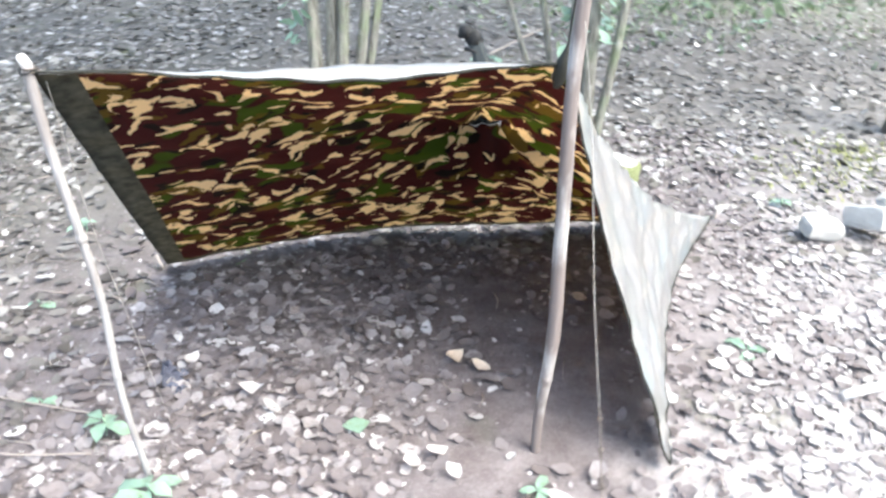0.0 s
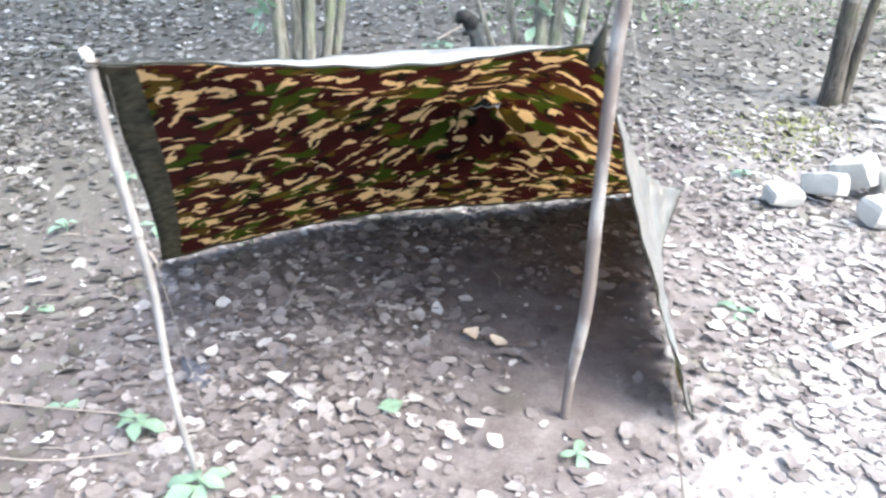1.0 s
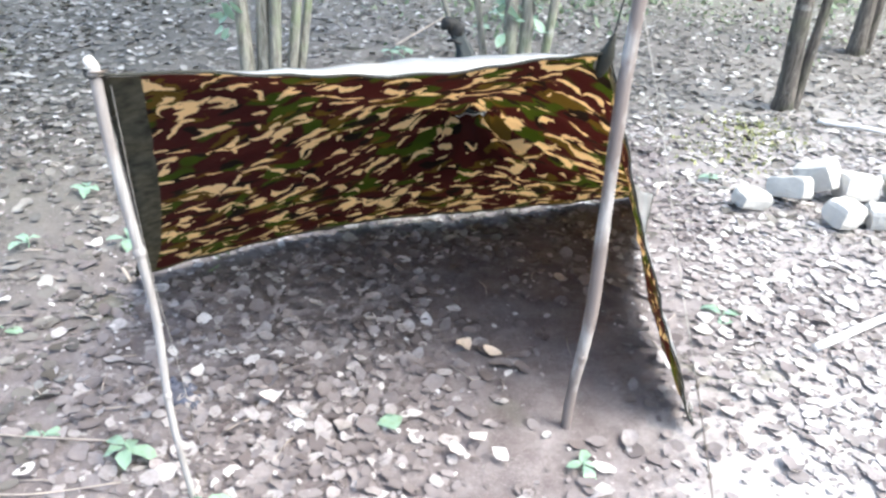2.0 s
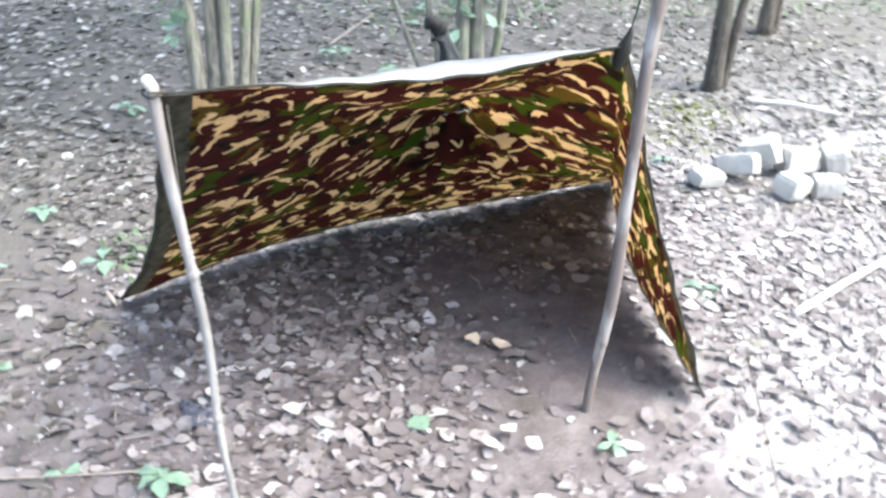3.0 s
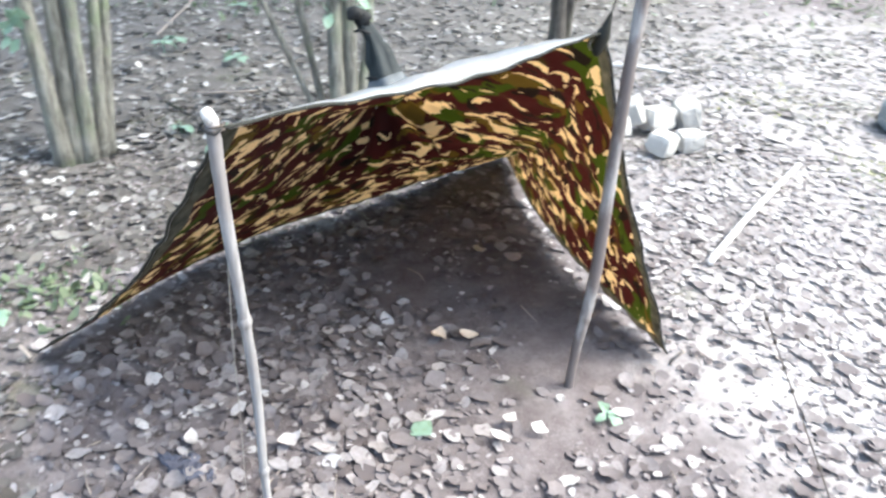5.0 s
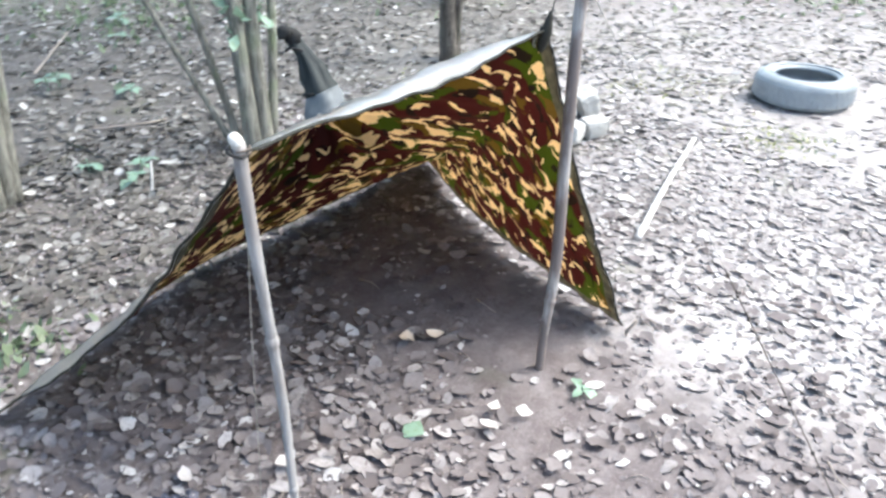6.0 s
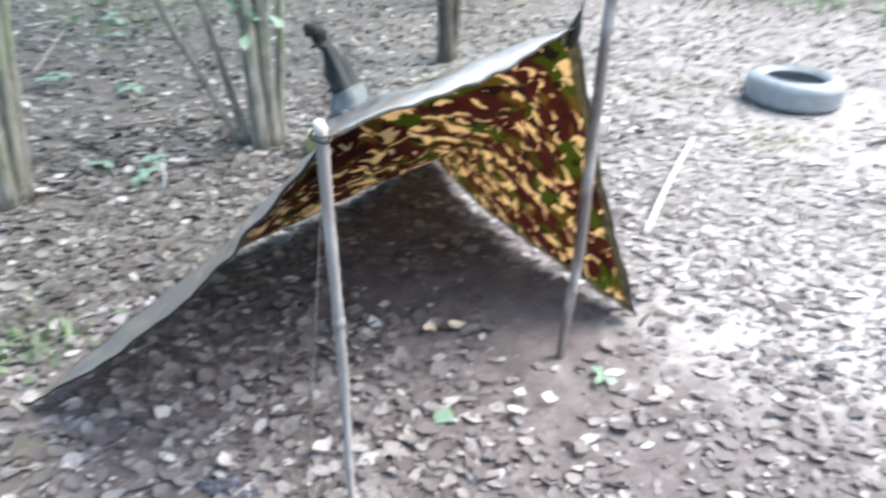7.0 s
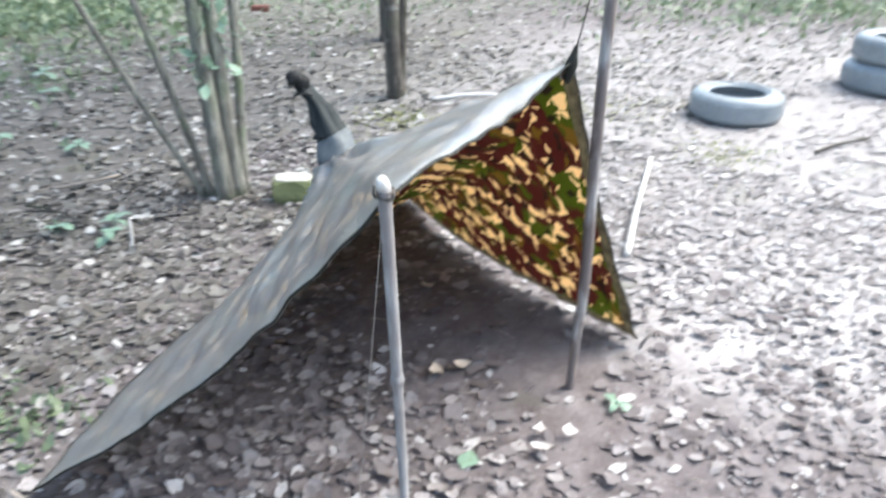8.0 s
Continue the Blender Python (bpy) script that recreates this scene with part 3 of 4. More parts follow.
def build_hood():
    """The gathered hood that stands up from the middle of the poncho, its mouth open below."""
    axis = HOOD_TOP - HOOD
    steps, sides = 14, 20
    across, down = Vector((0.93, 0.34, 0.0)), Vector((-0.22, 0.84, -0.5))
    verts, faces = [], []
    for k in range(steps + 1):
        s = k / steps
        c = HOOD + axis * s + Vector((0.02, -0.012, 0)) * math.sin(s * 3.1)
        rad = 0.075 * (1 - s) ** 1.7 + 0.0165 + 0.006 * math.exp(-((s - 0.92) / 0.06) ** 2)
        if k == steps:
            rad = 0.012
        a = axis.normalized().cross(Vector((0.2, 1, 0))).normalized()
        b = axis.normalized().cross(a)
        for q in range(sides):
            w = 2 * math.pi * q / sides
            rr = rad * (1 + 0.24 * math.sin(5 * w + 2 * s) + 0.1 * math.sin(9 * w - 3 * s) + 0.5 * noise.noise((math.cos(w) * 1.4, math.sin(w) * 1.4, s * 7)))
            d = a * math.cos(w) + b * math.sin(w)
            flat = Vector((d.dot(across), d.dot(down))).normalized() * 0.066
            foot = HOOD + across * flat.x + down * flat.y + across.cross(down) * 0.004
            body = c + a * math.cos(w) * rr + b * math.sin(w) * rr * 0.75
            verts.append(body.lerp(foot, max(0.0, 1 - s / 0.6)))
    for k in range(steps):
        for q in range(sides):
            q2 = (q + 1) % sides
            faces.append((k * sides + q, k * sides + q2, (k + 1) * sides + q2, (k + 1) * sides + q))
    faces.append(tuple(range(steps * sides, (steps + 1) * sides)))
    cut = 6
    low = [f for f in faces if max(f) < (cut + 1) * sides]
    high = [tuple(i - cut * sides for i in f) for f in faces if min(f) >= cut * sides]
    skirt = under(part("hood_skirt", (verts[:(cut + 1) * sides], low), M_SKIRT, None, "grey-green cloth round the foot of the hood"), shelter)
    # inner side coloured dark in place of the shade within the open hood
    skirt.data.materials.append(M_HOOD)
    wall = skirt.modifiers.new("thickness", 'SOLIDIFY')
    wall.thickness, wall.offset, wall.material_offset = 0.003, -1.0, 1
    hood = under(part("hood", (verts[cut * sides:], high), M_HOOD, None, "black-green hood gathered and standing up"), shelter)
    hook = spline([HOOD_TOP + Vector(d) for d in ((0.01, -0.01, -0.02), (0, 0, 0.012), (-0.022, -0.006, 0.016), (-0.042, -0.01, 0.002))], 12)
    knot = under(part("knot", tube(hook, [0.02, 0.024, 0.027, 0.023, 0.017, 0.015, 0.018, 0.022, 0.022, 0.019, 0.014, 0.01, 0.004], 11, 0.24), M_BLACK, None, "black knotted hood end"), shelter)
    knot.parent = hood
    knot.matrix_parent_inverse = Matrix.Identity(4)
    for s in (0.3, 0.86):
        c = HOOD + axis * s
        ring = [c + Vector((math.cos(w) * (0.045 - 0.02 * s), math.sin(w) * (0.04 - 0.018 * s), 0.006 * math.sin(2 * w))) for w in np.linspace(0, 6.283, 17)]
        band = under(part("drawcord", tube(ring, 0.004, 6), M_BLACK, None), shelter)
        band.parent = hood
        band.matrix_parent_inverse = Matrix.Identity(4)
    return hood


build_hood()
tip = [R + Vector(d) for d in ((-0.012, 0.004, -0.05), (-0.006, 0.0, -0.02), (0.0, -0.004, 0.012), (0.004, -0.008, 0.04))]
under(part("corner_tab", tube(spline(tip, 8), [0.006, 0.011, 0.014, 0.015, 0.015, 0.013, 0.01, 0.007, 0.004], 9, 0.15), M_HEM, None, "black bunched corner tab"), shelter)


def eyelet(p, axis, name="eyelet"):
    a = Vector(axis).normalized().orthogonal().normalized()
    b = Vector(axis).normalized().cross(a)
    ring = [Vector(p) + a * math.cos(w) * 0.011 + b * math.sin(w) * 0.011 for w in np.linspace(0, 6.283, 13)]
    under(part(name, tube(ring, 0.003, 6), M_CORD, None, "dull metal eyelet"), shelter)


eyelet(R + Vector((-0.01, 0.02, -0.03)), (0.3, -1, 0))
eyelet(P + Vector((0, 0.03, 0.035)), (1, 0, 0.3))


# ---- poles and cords ----
def support_pole(points, radii, label, knots, lash, wood):
    pole = part("support_pole", tube(spline(points, 40), [float(np.interp(k / 40, np.linspace(0, 1, len(radii)), radii)) for k in range(41)], 14, 0.05), wood, None)
    tagged(pole, label, "pole", group="poles of the shelter")
    base = Vector(points[0])
    for s, size in knots:
        c = spline(points, 40)[int(s * 40)]
        bm = bmesh.new()
        bmesh.ops.create_icosphere(bm, subdivisions=2, radius=size, matrix=Matrix.Translation(c) @ Matrix.Diagonal((1, 1, 1.5, 1)))
        part("knot", bm, wood, pole)
    c, lash_r = Vector(lash), radii[-1] + 0.0025
    coil = [c + Vector((math.cos(w) * lash_r, math.sin(w) * lash_r, -0.008 + 0.006 * w / 6.283)) for w in np.linspace(0, 6.283 * 2, 34)]
    part("lashing", tube(coil, 0.0018, 6), M_ROPE, pole, "dark cord wound round the pole")
    return pole


left_pole = support_pole([(-0.552, 1.375, -0.02), (-0.572, 1.365, 0.25), (-0.575, 1.368, 0.5), (-0.598, 1.352, 0.8), (-0.605, 1.35, 0.955)],
                         [0.0066, 0.0073, 0.0083, 0.0092, 0.0097], "peeled pale branch pole stuck upright in the soil", [(0.3, 0.0095), (0.62, 0.0115)], (-0.601, 1.352, 0.945), M_WOOD)
right_pole = support_pole([(0.318, 1.618, -0.02), (0.318, 1.612, 0.12), (0.329, 1.604, 0.34), (0.32, 1.6, 0.6), (0.31, 1.592, 0.93), (0.318, 1.588, 1.25), (0.31, 1.59, 1.55)],
                          [0.012, 0.0125, 0.0155, 0.0145, 0.014, 0.014, 0.013], "tall knotty branch pole, peeled pale in places", [(0.26, 0.0158), (0.46, 0.0148), (0.7, 0.0142)], (0.317, 1.588, 1.3), M_WOOD_BARK)

part("cut_tip", tube([Vector((-0.605, 1.35, 0.952)), Vector((-0.608, 1.349, 0.96)), Vector((-0.611, 1.348, 0.966)), Vector((-0.613, 1.348, 0.97))], [0.0093, 0.0092, 0.0085, 0.0055], 14, 0.04), M_CUT, left_pole, "white freshly cut end")


def cord_thing(name, points, r, material, label, knots=()):
    line = part(name, tube(spline(points, 40), r, 6, 0.1), material, None)
    tagged(line, label, "cord")
    for s in knots:
        c = spline(points, 40)[int(s * 40)]
        bm = bmesh.new()
        bmesh.ops.create_icosphere(bm, subdivisions=2, radius=r * 2.3, matrix=Matrix.Translation(c) @ Matrix.Diagonal((1, 1, 1.4, 1)))
        part("knot", bm, material, line)
    return line


guy = cord_thing("guy_line", [(0.318, 1.575, 1.03), (0.345, 1.45, 0.86), (0.366, 1.29, 0.65), (0.387, 1.176, 0.5)], 0.0008, M_CORD, "thin pale cord with a dark knotted rope end")
rope = [(0.387, 1.176, 0.5), (0.399, 1.1, 0.4), (0.421, 0.945, 0.2), (0.444, 0.788, -0.01)]
part("rope_end", tube(spline(rope, 40), 0.0015, 6, 0.15), M_ROPE, guy, "dark knotted rope")
for s_ in (0.06, 0.2, 0.33, 0.42, 0.6, 0.75):
    bm = bmesh.new()
    bmesh.ops.create_icosphere(bm, subdivisions=2, radius=0.0045, matrix=Matrix.Translation(spline(rope, 40)[int(s_ * 40)]) @ Matrix.Diagonal((1, 1, 1.5, 1)))
    part("knot", bm, M_ROPE, guy)
cord_thing("tie_cord", [(0.294, 1.668, 0.935), (0.303, 1.635, 1.1), (0.314, 1.6, 1.3)], 0.0016, M_BLACK, "short black cord tying the cloth to the pole")
cord_thing("tie_cord", [(-0.59, 1.35, 0.945), (-0.606, 1.335, 0.94), (-0.62, 1.352, 0.945), (-0.604, 1.372, 0.95)], 0.002, M_BLACK, "short black cord tying a cloth corner to the pole")
cord_thing("hanging_cord", [(-0.59, 1.37, 0.92), (-0.592, 1.42, 0.6), (-0.583, 1.48, 0.3), (-0.575, 1.54, 0.01)], 0.0007, M_CORD, "thin pale cord hanging from the shorter pole")


def peg(p, lean):
    pts_ = [Vector(p) + Vector((0, 0, -0.03)), Vector(p), Vector(p) + Vector(lean) * 0.05]
    tagged(part("tent_peg", tube(pts_, [0.003, 0.006, 0.006], 7, 0.1), M_TWIG, None), "short whittled twig peg pressed into the soil", "peg", group="pegs of the shelter")


for p, lean in ((P + Vector((0.012, -0.012, -0.02)), (0.3, -0.4, 0.9)), (B + Vector((0.02, 0.02, -0.01)), (0.3, 0.4, 0.9)), (Q + Vector((-0.02, 0.0, -0.02)), (-0.4, 0.1, 0.9))):
    peg(p, lean)


# ---- trees ----
def stem(points, r0, r1, sides=14, rough=0.06):
    n = 28
    return tube(spline(points, n), [r0 + (r1 - r0) * (k / n) ** 0.8 + 0.35 * r0 * math.exp(-k / 1.6) for k in range(n + 1)], sides, rough)


def crown_geo(center, spread, count, r):
    verts, faces = [], []
    clumps = [Vector((r.gauss(0, spread), r.gauss(0, spread), r.gauss(0, spread * 0.5))) + Vector(center) for _ in range(22)]
    for _ in range(count):
        c = r.choice(clumps) + Vector((r.gauss(0, 0.32), r.gauss(0, 0.32), r.gauss(0, 0.2)))
        v, f = leaf_geo(r.uniform(0.14, 0.24), 0.12, 0.1, r, 0.1)
        m = Matrix.Translation(c) @ Euler((r.uniform(-0.9, 0.9), r.uniform(-0.9, 0.9), r.uniform(0, 6.3))).to_matrix().to_4x4()
        base = len(verts)
        verts += [m @ Vector(q) for q in v]
        faces += [tuple(base + i for i in q) for q in f]
    return verts, faces


def tree(base, stems, material, label, unseen_crown=None, seed=1, sprouts=()):
    r = random.Random(seed)
    ob = empty("tree", (*base, 0), label=label, category="tree", group="trees round the shelter")
    for offset, top, r0, r1 in stems:
        a, b = Vector((offset[0], offset[1], -0.05)), Vector(top)
        mid = [a.lerp(b, s) + Vector((r.uniform(-1, 1), r.uniform(-1, 1), 0)) * 0.006 * b.z for s in (0.2, 0.45, 0.72)]
        trunk = part("trunk", stem([a, *mid, b], r0, r1), material, ob)
        for _ in range(2):
            s = r.uniform(0.6, 0.9)
            c = a.lerp(b, s)
            w = r.uniform(0, 6.3)
            e = c + Vector((math.cos(w), math.sin(w), 0.8)) * r.uniform(0.6, 1.2)
            part("limb", tube(spline([c, c.lerp(e, 0.5) + Vector((0, 0, 0.1)), e], 8), [0.5 * r1 + 0.01] * 4 + [0.012] * 5, 7, 0.08), material, trunk)
    for (x, y, z), count in sprouts:
        for _ in range(count):
            v, f = leaf_geo(r.uniform(0.06, 0.1), 0.05, 0.12, r, 0.2)
            m = Matrix.Translation((x + r.gauss(0, 0.035), y + r.gauss(0, 0.03), z + r.gauss(0, 0.06))) @ Euler((r.uniform(-0.8, 0.8), r.uniform(0.2, 1.2), r.uniform(0, 6.3))).to_matrix().to_4x4()
            part("leaf", ([m @ Vector(q) for q in v], f), M_GREEN, ob)
    # crowns stay out of view; offset and leaf count set to shade the ground
    if unseen_crown:
        part("unseen_crown", crown_geo(*unseen_crown, r), M_CROWN, ob)
    return ob


tree((-0.74, 3.62), [((-0.02, 0.0), (-0.16, 0.2, 4.2), 0.034, 0.02), ((0.03, 0.02), (0.0, 0.25, 4.6), 0.036, 0.022), ((0.075, 0.0), (0.3, 0.3, 4.4), 0.028, 0.016), ((0.12, 0.04), (0.42, 0.4, 4.2), 0.025, 0.014), ((0.15, 0.06), (0.66, 0.4, 4.2), 0.02, 0.012)],
     M_BARK, "clump of slim grey-green trunks growing from one foot", ((-0.9, 0.3, 4.2), 1.2, 3600), 3, [((-0.11, -0.04, 0.56), 7), ((-0.12, 0.0, 0.68), 6), ((-0.1, 0.02, 0.8), 5)])
tree((0.45, 3.62), [((-0.02, 0), (-0.08, 0.2, 4.4), 0.036, 0.022), ((0.045, 0.0), (0.05, 0.2, 4.5), 0.033, 0.02), ((0.09, 0.03), (0.4, 0.3, 4.2), 0.022, 0.014), ((-0.05, 0.05), (-0.95, 0.4, 4.0), 0.017, 0.011), ((-0.06, 0.08), (-1.5, 0.6, 3.8), 0.014, 0.009), ((0.02, 0.06), (0.2, 0.5, 4.2), 0.016, 0.01)],
     M_BARK, "clump of thin greenish stems growing from one foot", ((0.8, 2.4, 4.8), 1.3, 2600), 4, [((0.05, -0.02, 0.62), 8), ((0.05, 0.0, 0.82), 8), ((-0.06, 0.0, 0.62), 7), ((-0.02, -0.02, 0.76), 6)])
tree((2.2, 4.36), [((0, 0), (-0.45, -0.35, 5.0), 0.05, 0.034), ((0.075, 0.03), (0.2, -0.1, 4.6), 0.03, 0.02)], M_BARK_DARK, "dark rough tree trunk forking near its foot", ((-0.2, 0.2, 5.4), 1.2, 1200), 5)
tree((3.5, 5.85), [((0, 0), (0.0, 0.3, 5.2), 0.055, 0.035), ((0.1, 0.06), (0.4, 0.4, 5.0), 0.04, 0.025)], M_BARK_DARK, "twin dark tree trunks standing behind another tree", ((0.2, 0.4, 5.6), 1.4, 1200), 6)


# ---- stones ----
def block_geo(size, r, chip=0.12):
    """A rough-hewn block with bevelled, chipped edges."""
    bm = bmesh.new()
    bmesh.ops.create_cube(bm, size=1.0, matrix=Matrix.Diagonal((*size, 1)))
    bmesh.ops.subdivide_edges(bm, edges=bm.edges[:], cuts=3, use_grid_fill=True)
    seed = Vector((r.uniform(0, 50), r.uniform(0, 50), 0))
    for v in bm.verts:
        q = Vector((2 * v.co.x / size[0], 2 * v.co.y / size[1], 2 * v.co.z / size[2]))
        corner = sum(1 for c in q if abs(c) > 0.99)
        v.co *= (1, 1, 1 - chip * 0.55, 1 - chip * 1.2)[corner]
        v.co += noise.noise_vector(v.co * 11 + seed) * min(size) * 0.1 + noise.noise_vector(v.co * 40 + seed) * min(size) * 0.05
    return bm


STONES = [(1.385, 2.95, 0.14, 0.1, 0.065, 10, 4, 6), (1.575, 3.02, 0.18, 0.09, 0.09, 125, 18, 14), (1.735, 3.105, 0.17, 0.12, 0.13, 130, 26, -12),
          (1.9, 3.06, 0.18, 0.12, 0.105, 8, 5, -6), (2.08, 3.04, 0.11, 0.13, 0.12, -20, -18, 8), (1.695, 2.79, 0.14, 0.11, 0.095, 22, 8, 8), (1.855, 2.785, 0.12, 0.1, 0.09, -12, -4, 6)]
srng = random.Random(11)
for x, y, a, b, c, turn, tip, roll in STONES:
    ob = part("stone_block", block_geo((a, b, c), srng), M_STONE, None, smooth=False)
    ob.matrix_world = pose(x, y, c * 0.46 + 0.012 * (tip != 0) + abs(math.sin(radians(tip))) * a * 0.3, roll, tip, turn)
    tagged(ob, "pale rough-hewn limestone block lying in a small heap", "stone", group="heap of pale blocks")
ob = part("stone_block", block_geo((0.19, 0.12, 0.11), srng), M_MOSSY, None, smooth=False)
ob.matrix_world = pose(0.64, 3.38, 0.048, 2, 3, -35)
tagged(ob, "mossy green block with a pale top", "stone")
top = part("pale_face", block_geo((0.16, 0.1, 0.012), srng, 0.3), M_STONE, ob, "pale top", smooth=False)
top.matrix_local = pose(0, 0, 0.056)
ob = part("brick", block_geo((0.2, 0.1, 0.07), srng), M_BRICK, None, smooth=False)
ob.matrix_world = pose(3.72, 8.2, 0.03, 0, 0, -35)
tagged(ob, "weathered red brick lying among leaves", "brick")


# ---- tyres ----
def tyre(x, y, z, radius=0.268, wide=0.17, turn=0.0, tip=0.0, label="", parent=None):
    ob = empty("tyre", (x, y, z), label=label, category="tyre")
    ob.rotation_euler = (radians(tip), 0, radians(turn))
    h, rim = wide / 2, radius * 0.6
    prof = [(rim, -h * 0.72), (rim + 0.012, -h * 0.86), (rim + 0.05, -h), (radius - 0.045, -h * 0.98), (radius - 0.012, -h * 0.8), (radius, -h * 0.55), (radius + 0.003, 0),
            (radius, h * 0.55), (radius - 0.012, h * 0.8), (radius - 0.045, h * 0.98), (rim + 0.05, h), (rim + 0.012, h * 0.86), (rim, h * 0.72), (rim + 0.012, h * 0.6), (radius - 0.03, h * 0.5), (radius - 0.03, -h * 0.5), (rim + 0.012, -h * 0.6)]
    n, m = 56, len(prof)
    verts = [(q * math.cos(2 * math.pi * k / n), q * math.sin(2 * math.pi * k / n), w + h) for k in range(n) for q, w in prof]
    faces = [(k * m + i, ((k + 1) % n) * m + i, ((k + 1) % n) * m + (i + 1) % m, k * m + (i + 1) % m) for k in range(n) for i in range(m)]
    part("casing", (verts, faces), M_TYRE, ob)
    bm = bmesh.new()
    for k in range(44):
        for row in (-0.3, 0.3):
            w = 2 * math.pi * (k + (0.5 if row > 0 else 0)) / 44
            bmesh.ops.create_cube(bm, size=1.0, matrix=Matrix.Rotation(w, 4, 'Z') @ Matrix.Translation((radius + 0.002, 0, h + row * h)) @ Matrix.Rotation(0.35 * (1 if row > 0 else -1), 4, 'X') @ Matrix.Diagonal((0.007, 0.028, h * 0.5, 1)))
    part("tread", bm, M_TYRE, ob, smooth=False)
    for zz in (h * 2 * 0.985, h * 2 * 0.015):
        ring = [Vector((math.cos(w) * (radius - 0.075), math.sin(w) * (radius - 0.075), zz)) for w in np.linspace(0, 6.283, 49)]
        part("sidewall_rib", tube(ring, 0.004, 6), M_TYRE, ob)
    return ob


tyre(3.32, 2.49, ground_z(3.32, 2.49) - 0.004, label="dusty grey car tyre lying flat on the ground")
tyre(4.7, 2.0, ground_z(4.6, 2.0) - 0.004, 0.31, 0.19, label="dusty grey-green tyre lying under another tyre")
tyre(4.72, 1.98, ground_z(4.6, 2.0) + 0.186, 0.3, 0.18, 40, label="dusty grey-green tyre stacked on another tyre")


# ---- sticks and twigs ----
def stick(points, r, material, label):
    ob = part("stick", tube(spline(points, 16), [r * (1.1 - 0.35 * k / 16) for k in range(17)], 9, 0.1), material, None)
    return tagged(ob, label, "stick")


stick([(1.135, 1.925, 0.022), (1.6, 2.15, 0.035), (2.2, 2.43, 0.022)], 0.0125, M_PALE_STICK, "bleached bare stick lying on the ground")
stick([(2.28, 4.1, 0.015), (2.5, 3.95, 0.03), (2.7, 3.8, 0.015)], 0.014, M_PALE_STICK, "short pale stick lying beside a tree trunk")
stick([(-1.45, 1.62, 0.012), (-1.0, 1.56, 0.02), (-0.75, 1.55, 0.012)], 0.0024, M_TWIG, "thin grey twig lying on dead leaves")
stick([(-1.1, 1.4, 0.012), (-0.9, 1.38, 0.02), (-0.72, 1.42, 0.012)], 0.0022, M_TWIG, "thin grey twig lying on dead leaves")
stick([(2.9, 1.85, 0.012), (3.1, 1.8, 0.02), (3.35, 1.72, 0.012)], 0.009, M_BARK_DARK, "dark twig lying in the open clearing")
stick([(-0.1, 4.3, 0.012), (0.1, 4.2, 0.03), (0.24, 4.25, 0.012)], 0.007, M_TWIG, "thin grey twig lying behind the shelter")

stick([(-0.13, 3.42, 0.0), (-0.12, 3.42, 0.06), (-0.11, 3.43, 0.13)], 0.006, M_PALE_STICK, "short pale twig standing upright in the leaves")
stick([(-0.09, 5.50, 0.012), (0.10, 5.83, 0.05), (0.30, 6.17, 0.09)], 0.008, M_TWIG, "thin pale twig leaning up from the ground")
stick([(-0.25, 4.18, 0.012), (-0.19, 3.96, 0.022), (-0.16, 3.75, 0.012)], 0.006, M_BARK_DARK, "dark twig lying on dead leaves")


def twigs(count, box, r):
    verts, faces = [], []
    for _ in range(count):
        x, y = r.uniform(*box[:2]), r.uniform(*box[2:])
        w, l = r.uniform(0, 6.3), r.uniform(0.03, 0.11)
        z = ground_z(x, y) + 0.007
        a = Vector((x, y, z))
        b = a + Vector((math.cos(w) * l, math.sin(w) * l, r.uniform(0, 0.012)))
        v, f = tube([a, a.lerp(b, 0.5) + Vector((r.uniform(-0.01, 0.01), r.uniform(-0.01, 0.01), 0.004)), b], [0.0022, 0.002, 0.001], 5)
        base = len(verts)
        verts += v
        faces += [tuple(base + i for i in q) for q in f]
    ob = new("twigs", mesh_of("twigs", verts, faces, M_TWIG))
    return tagged(ob, "fine dry twigs scattered among the leaves", "twigs", kind="stuff")


twigs(200, (-2, 3, 0.6, 4.5), random.Random(5))


# ---- green plants ----
def seedling(x, y, leaves, size, label, r, height=0.05):
    ob = empty("seedling", (x, y, ground_z(x, y)), label=label, category="plant", group="green seedlings")
    part("stalk", tube(spline([(0, 0, -0.01), (0.004, 0.002, height * 0.5), (0, 0, height)], 6), 0.0025, 6), M_GREEN, ob)
    for k in range(leaves):
        w = 6.283 * k / leaves + r.uniform(-0.4, 0.4)
        s = size * r.uniform(0.6, 1.1)
        v, f = leaf_geo(s, s * 0.62, 0.16, r, -0.25)
        m = Matrix.Translation((0, 0, height * r.uniform(0.55, 1.0))) @ Matrix.Rotation(w, 4, 'Z') @ Matrix.Rotation(r.uniform(-0.1, 0.45), 4, 'Y') @ Matrix.Translation((s * 0.55, 0, 0))
        part("leaf", ([m @ Vector(q) for q in v], f), M_GREEN, ob)
    return ob


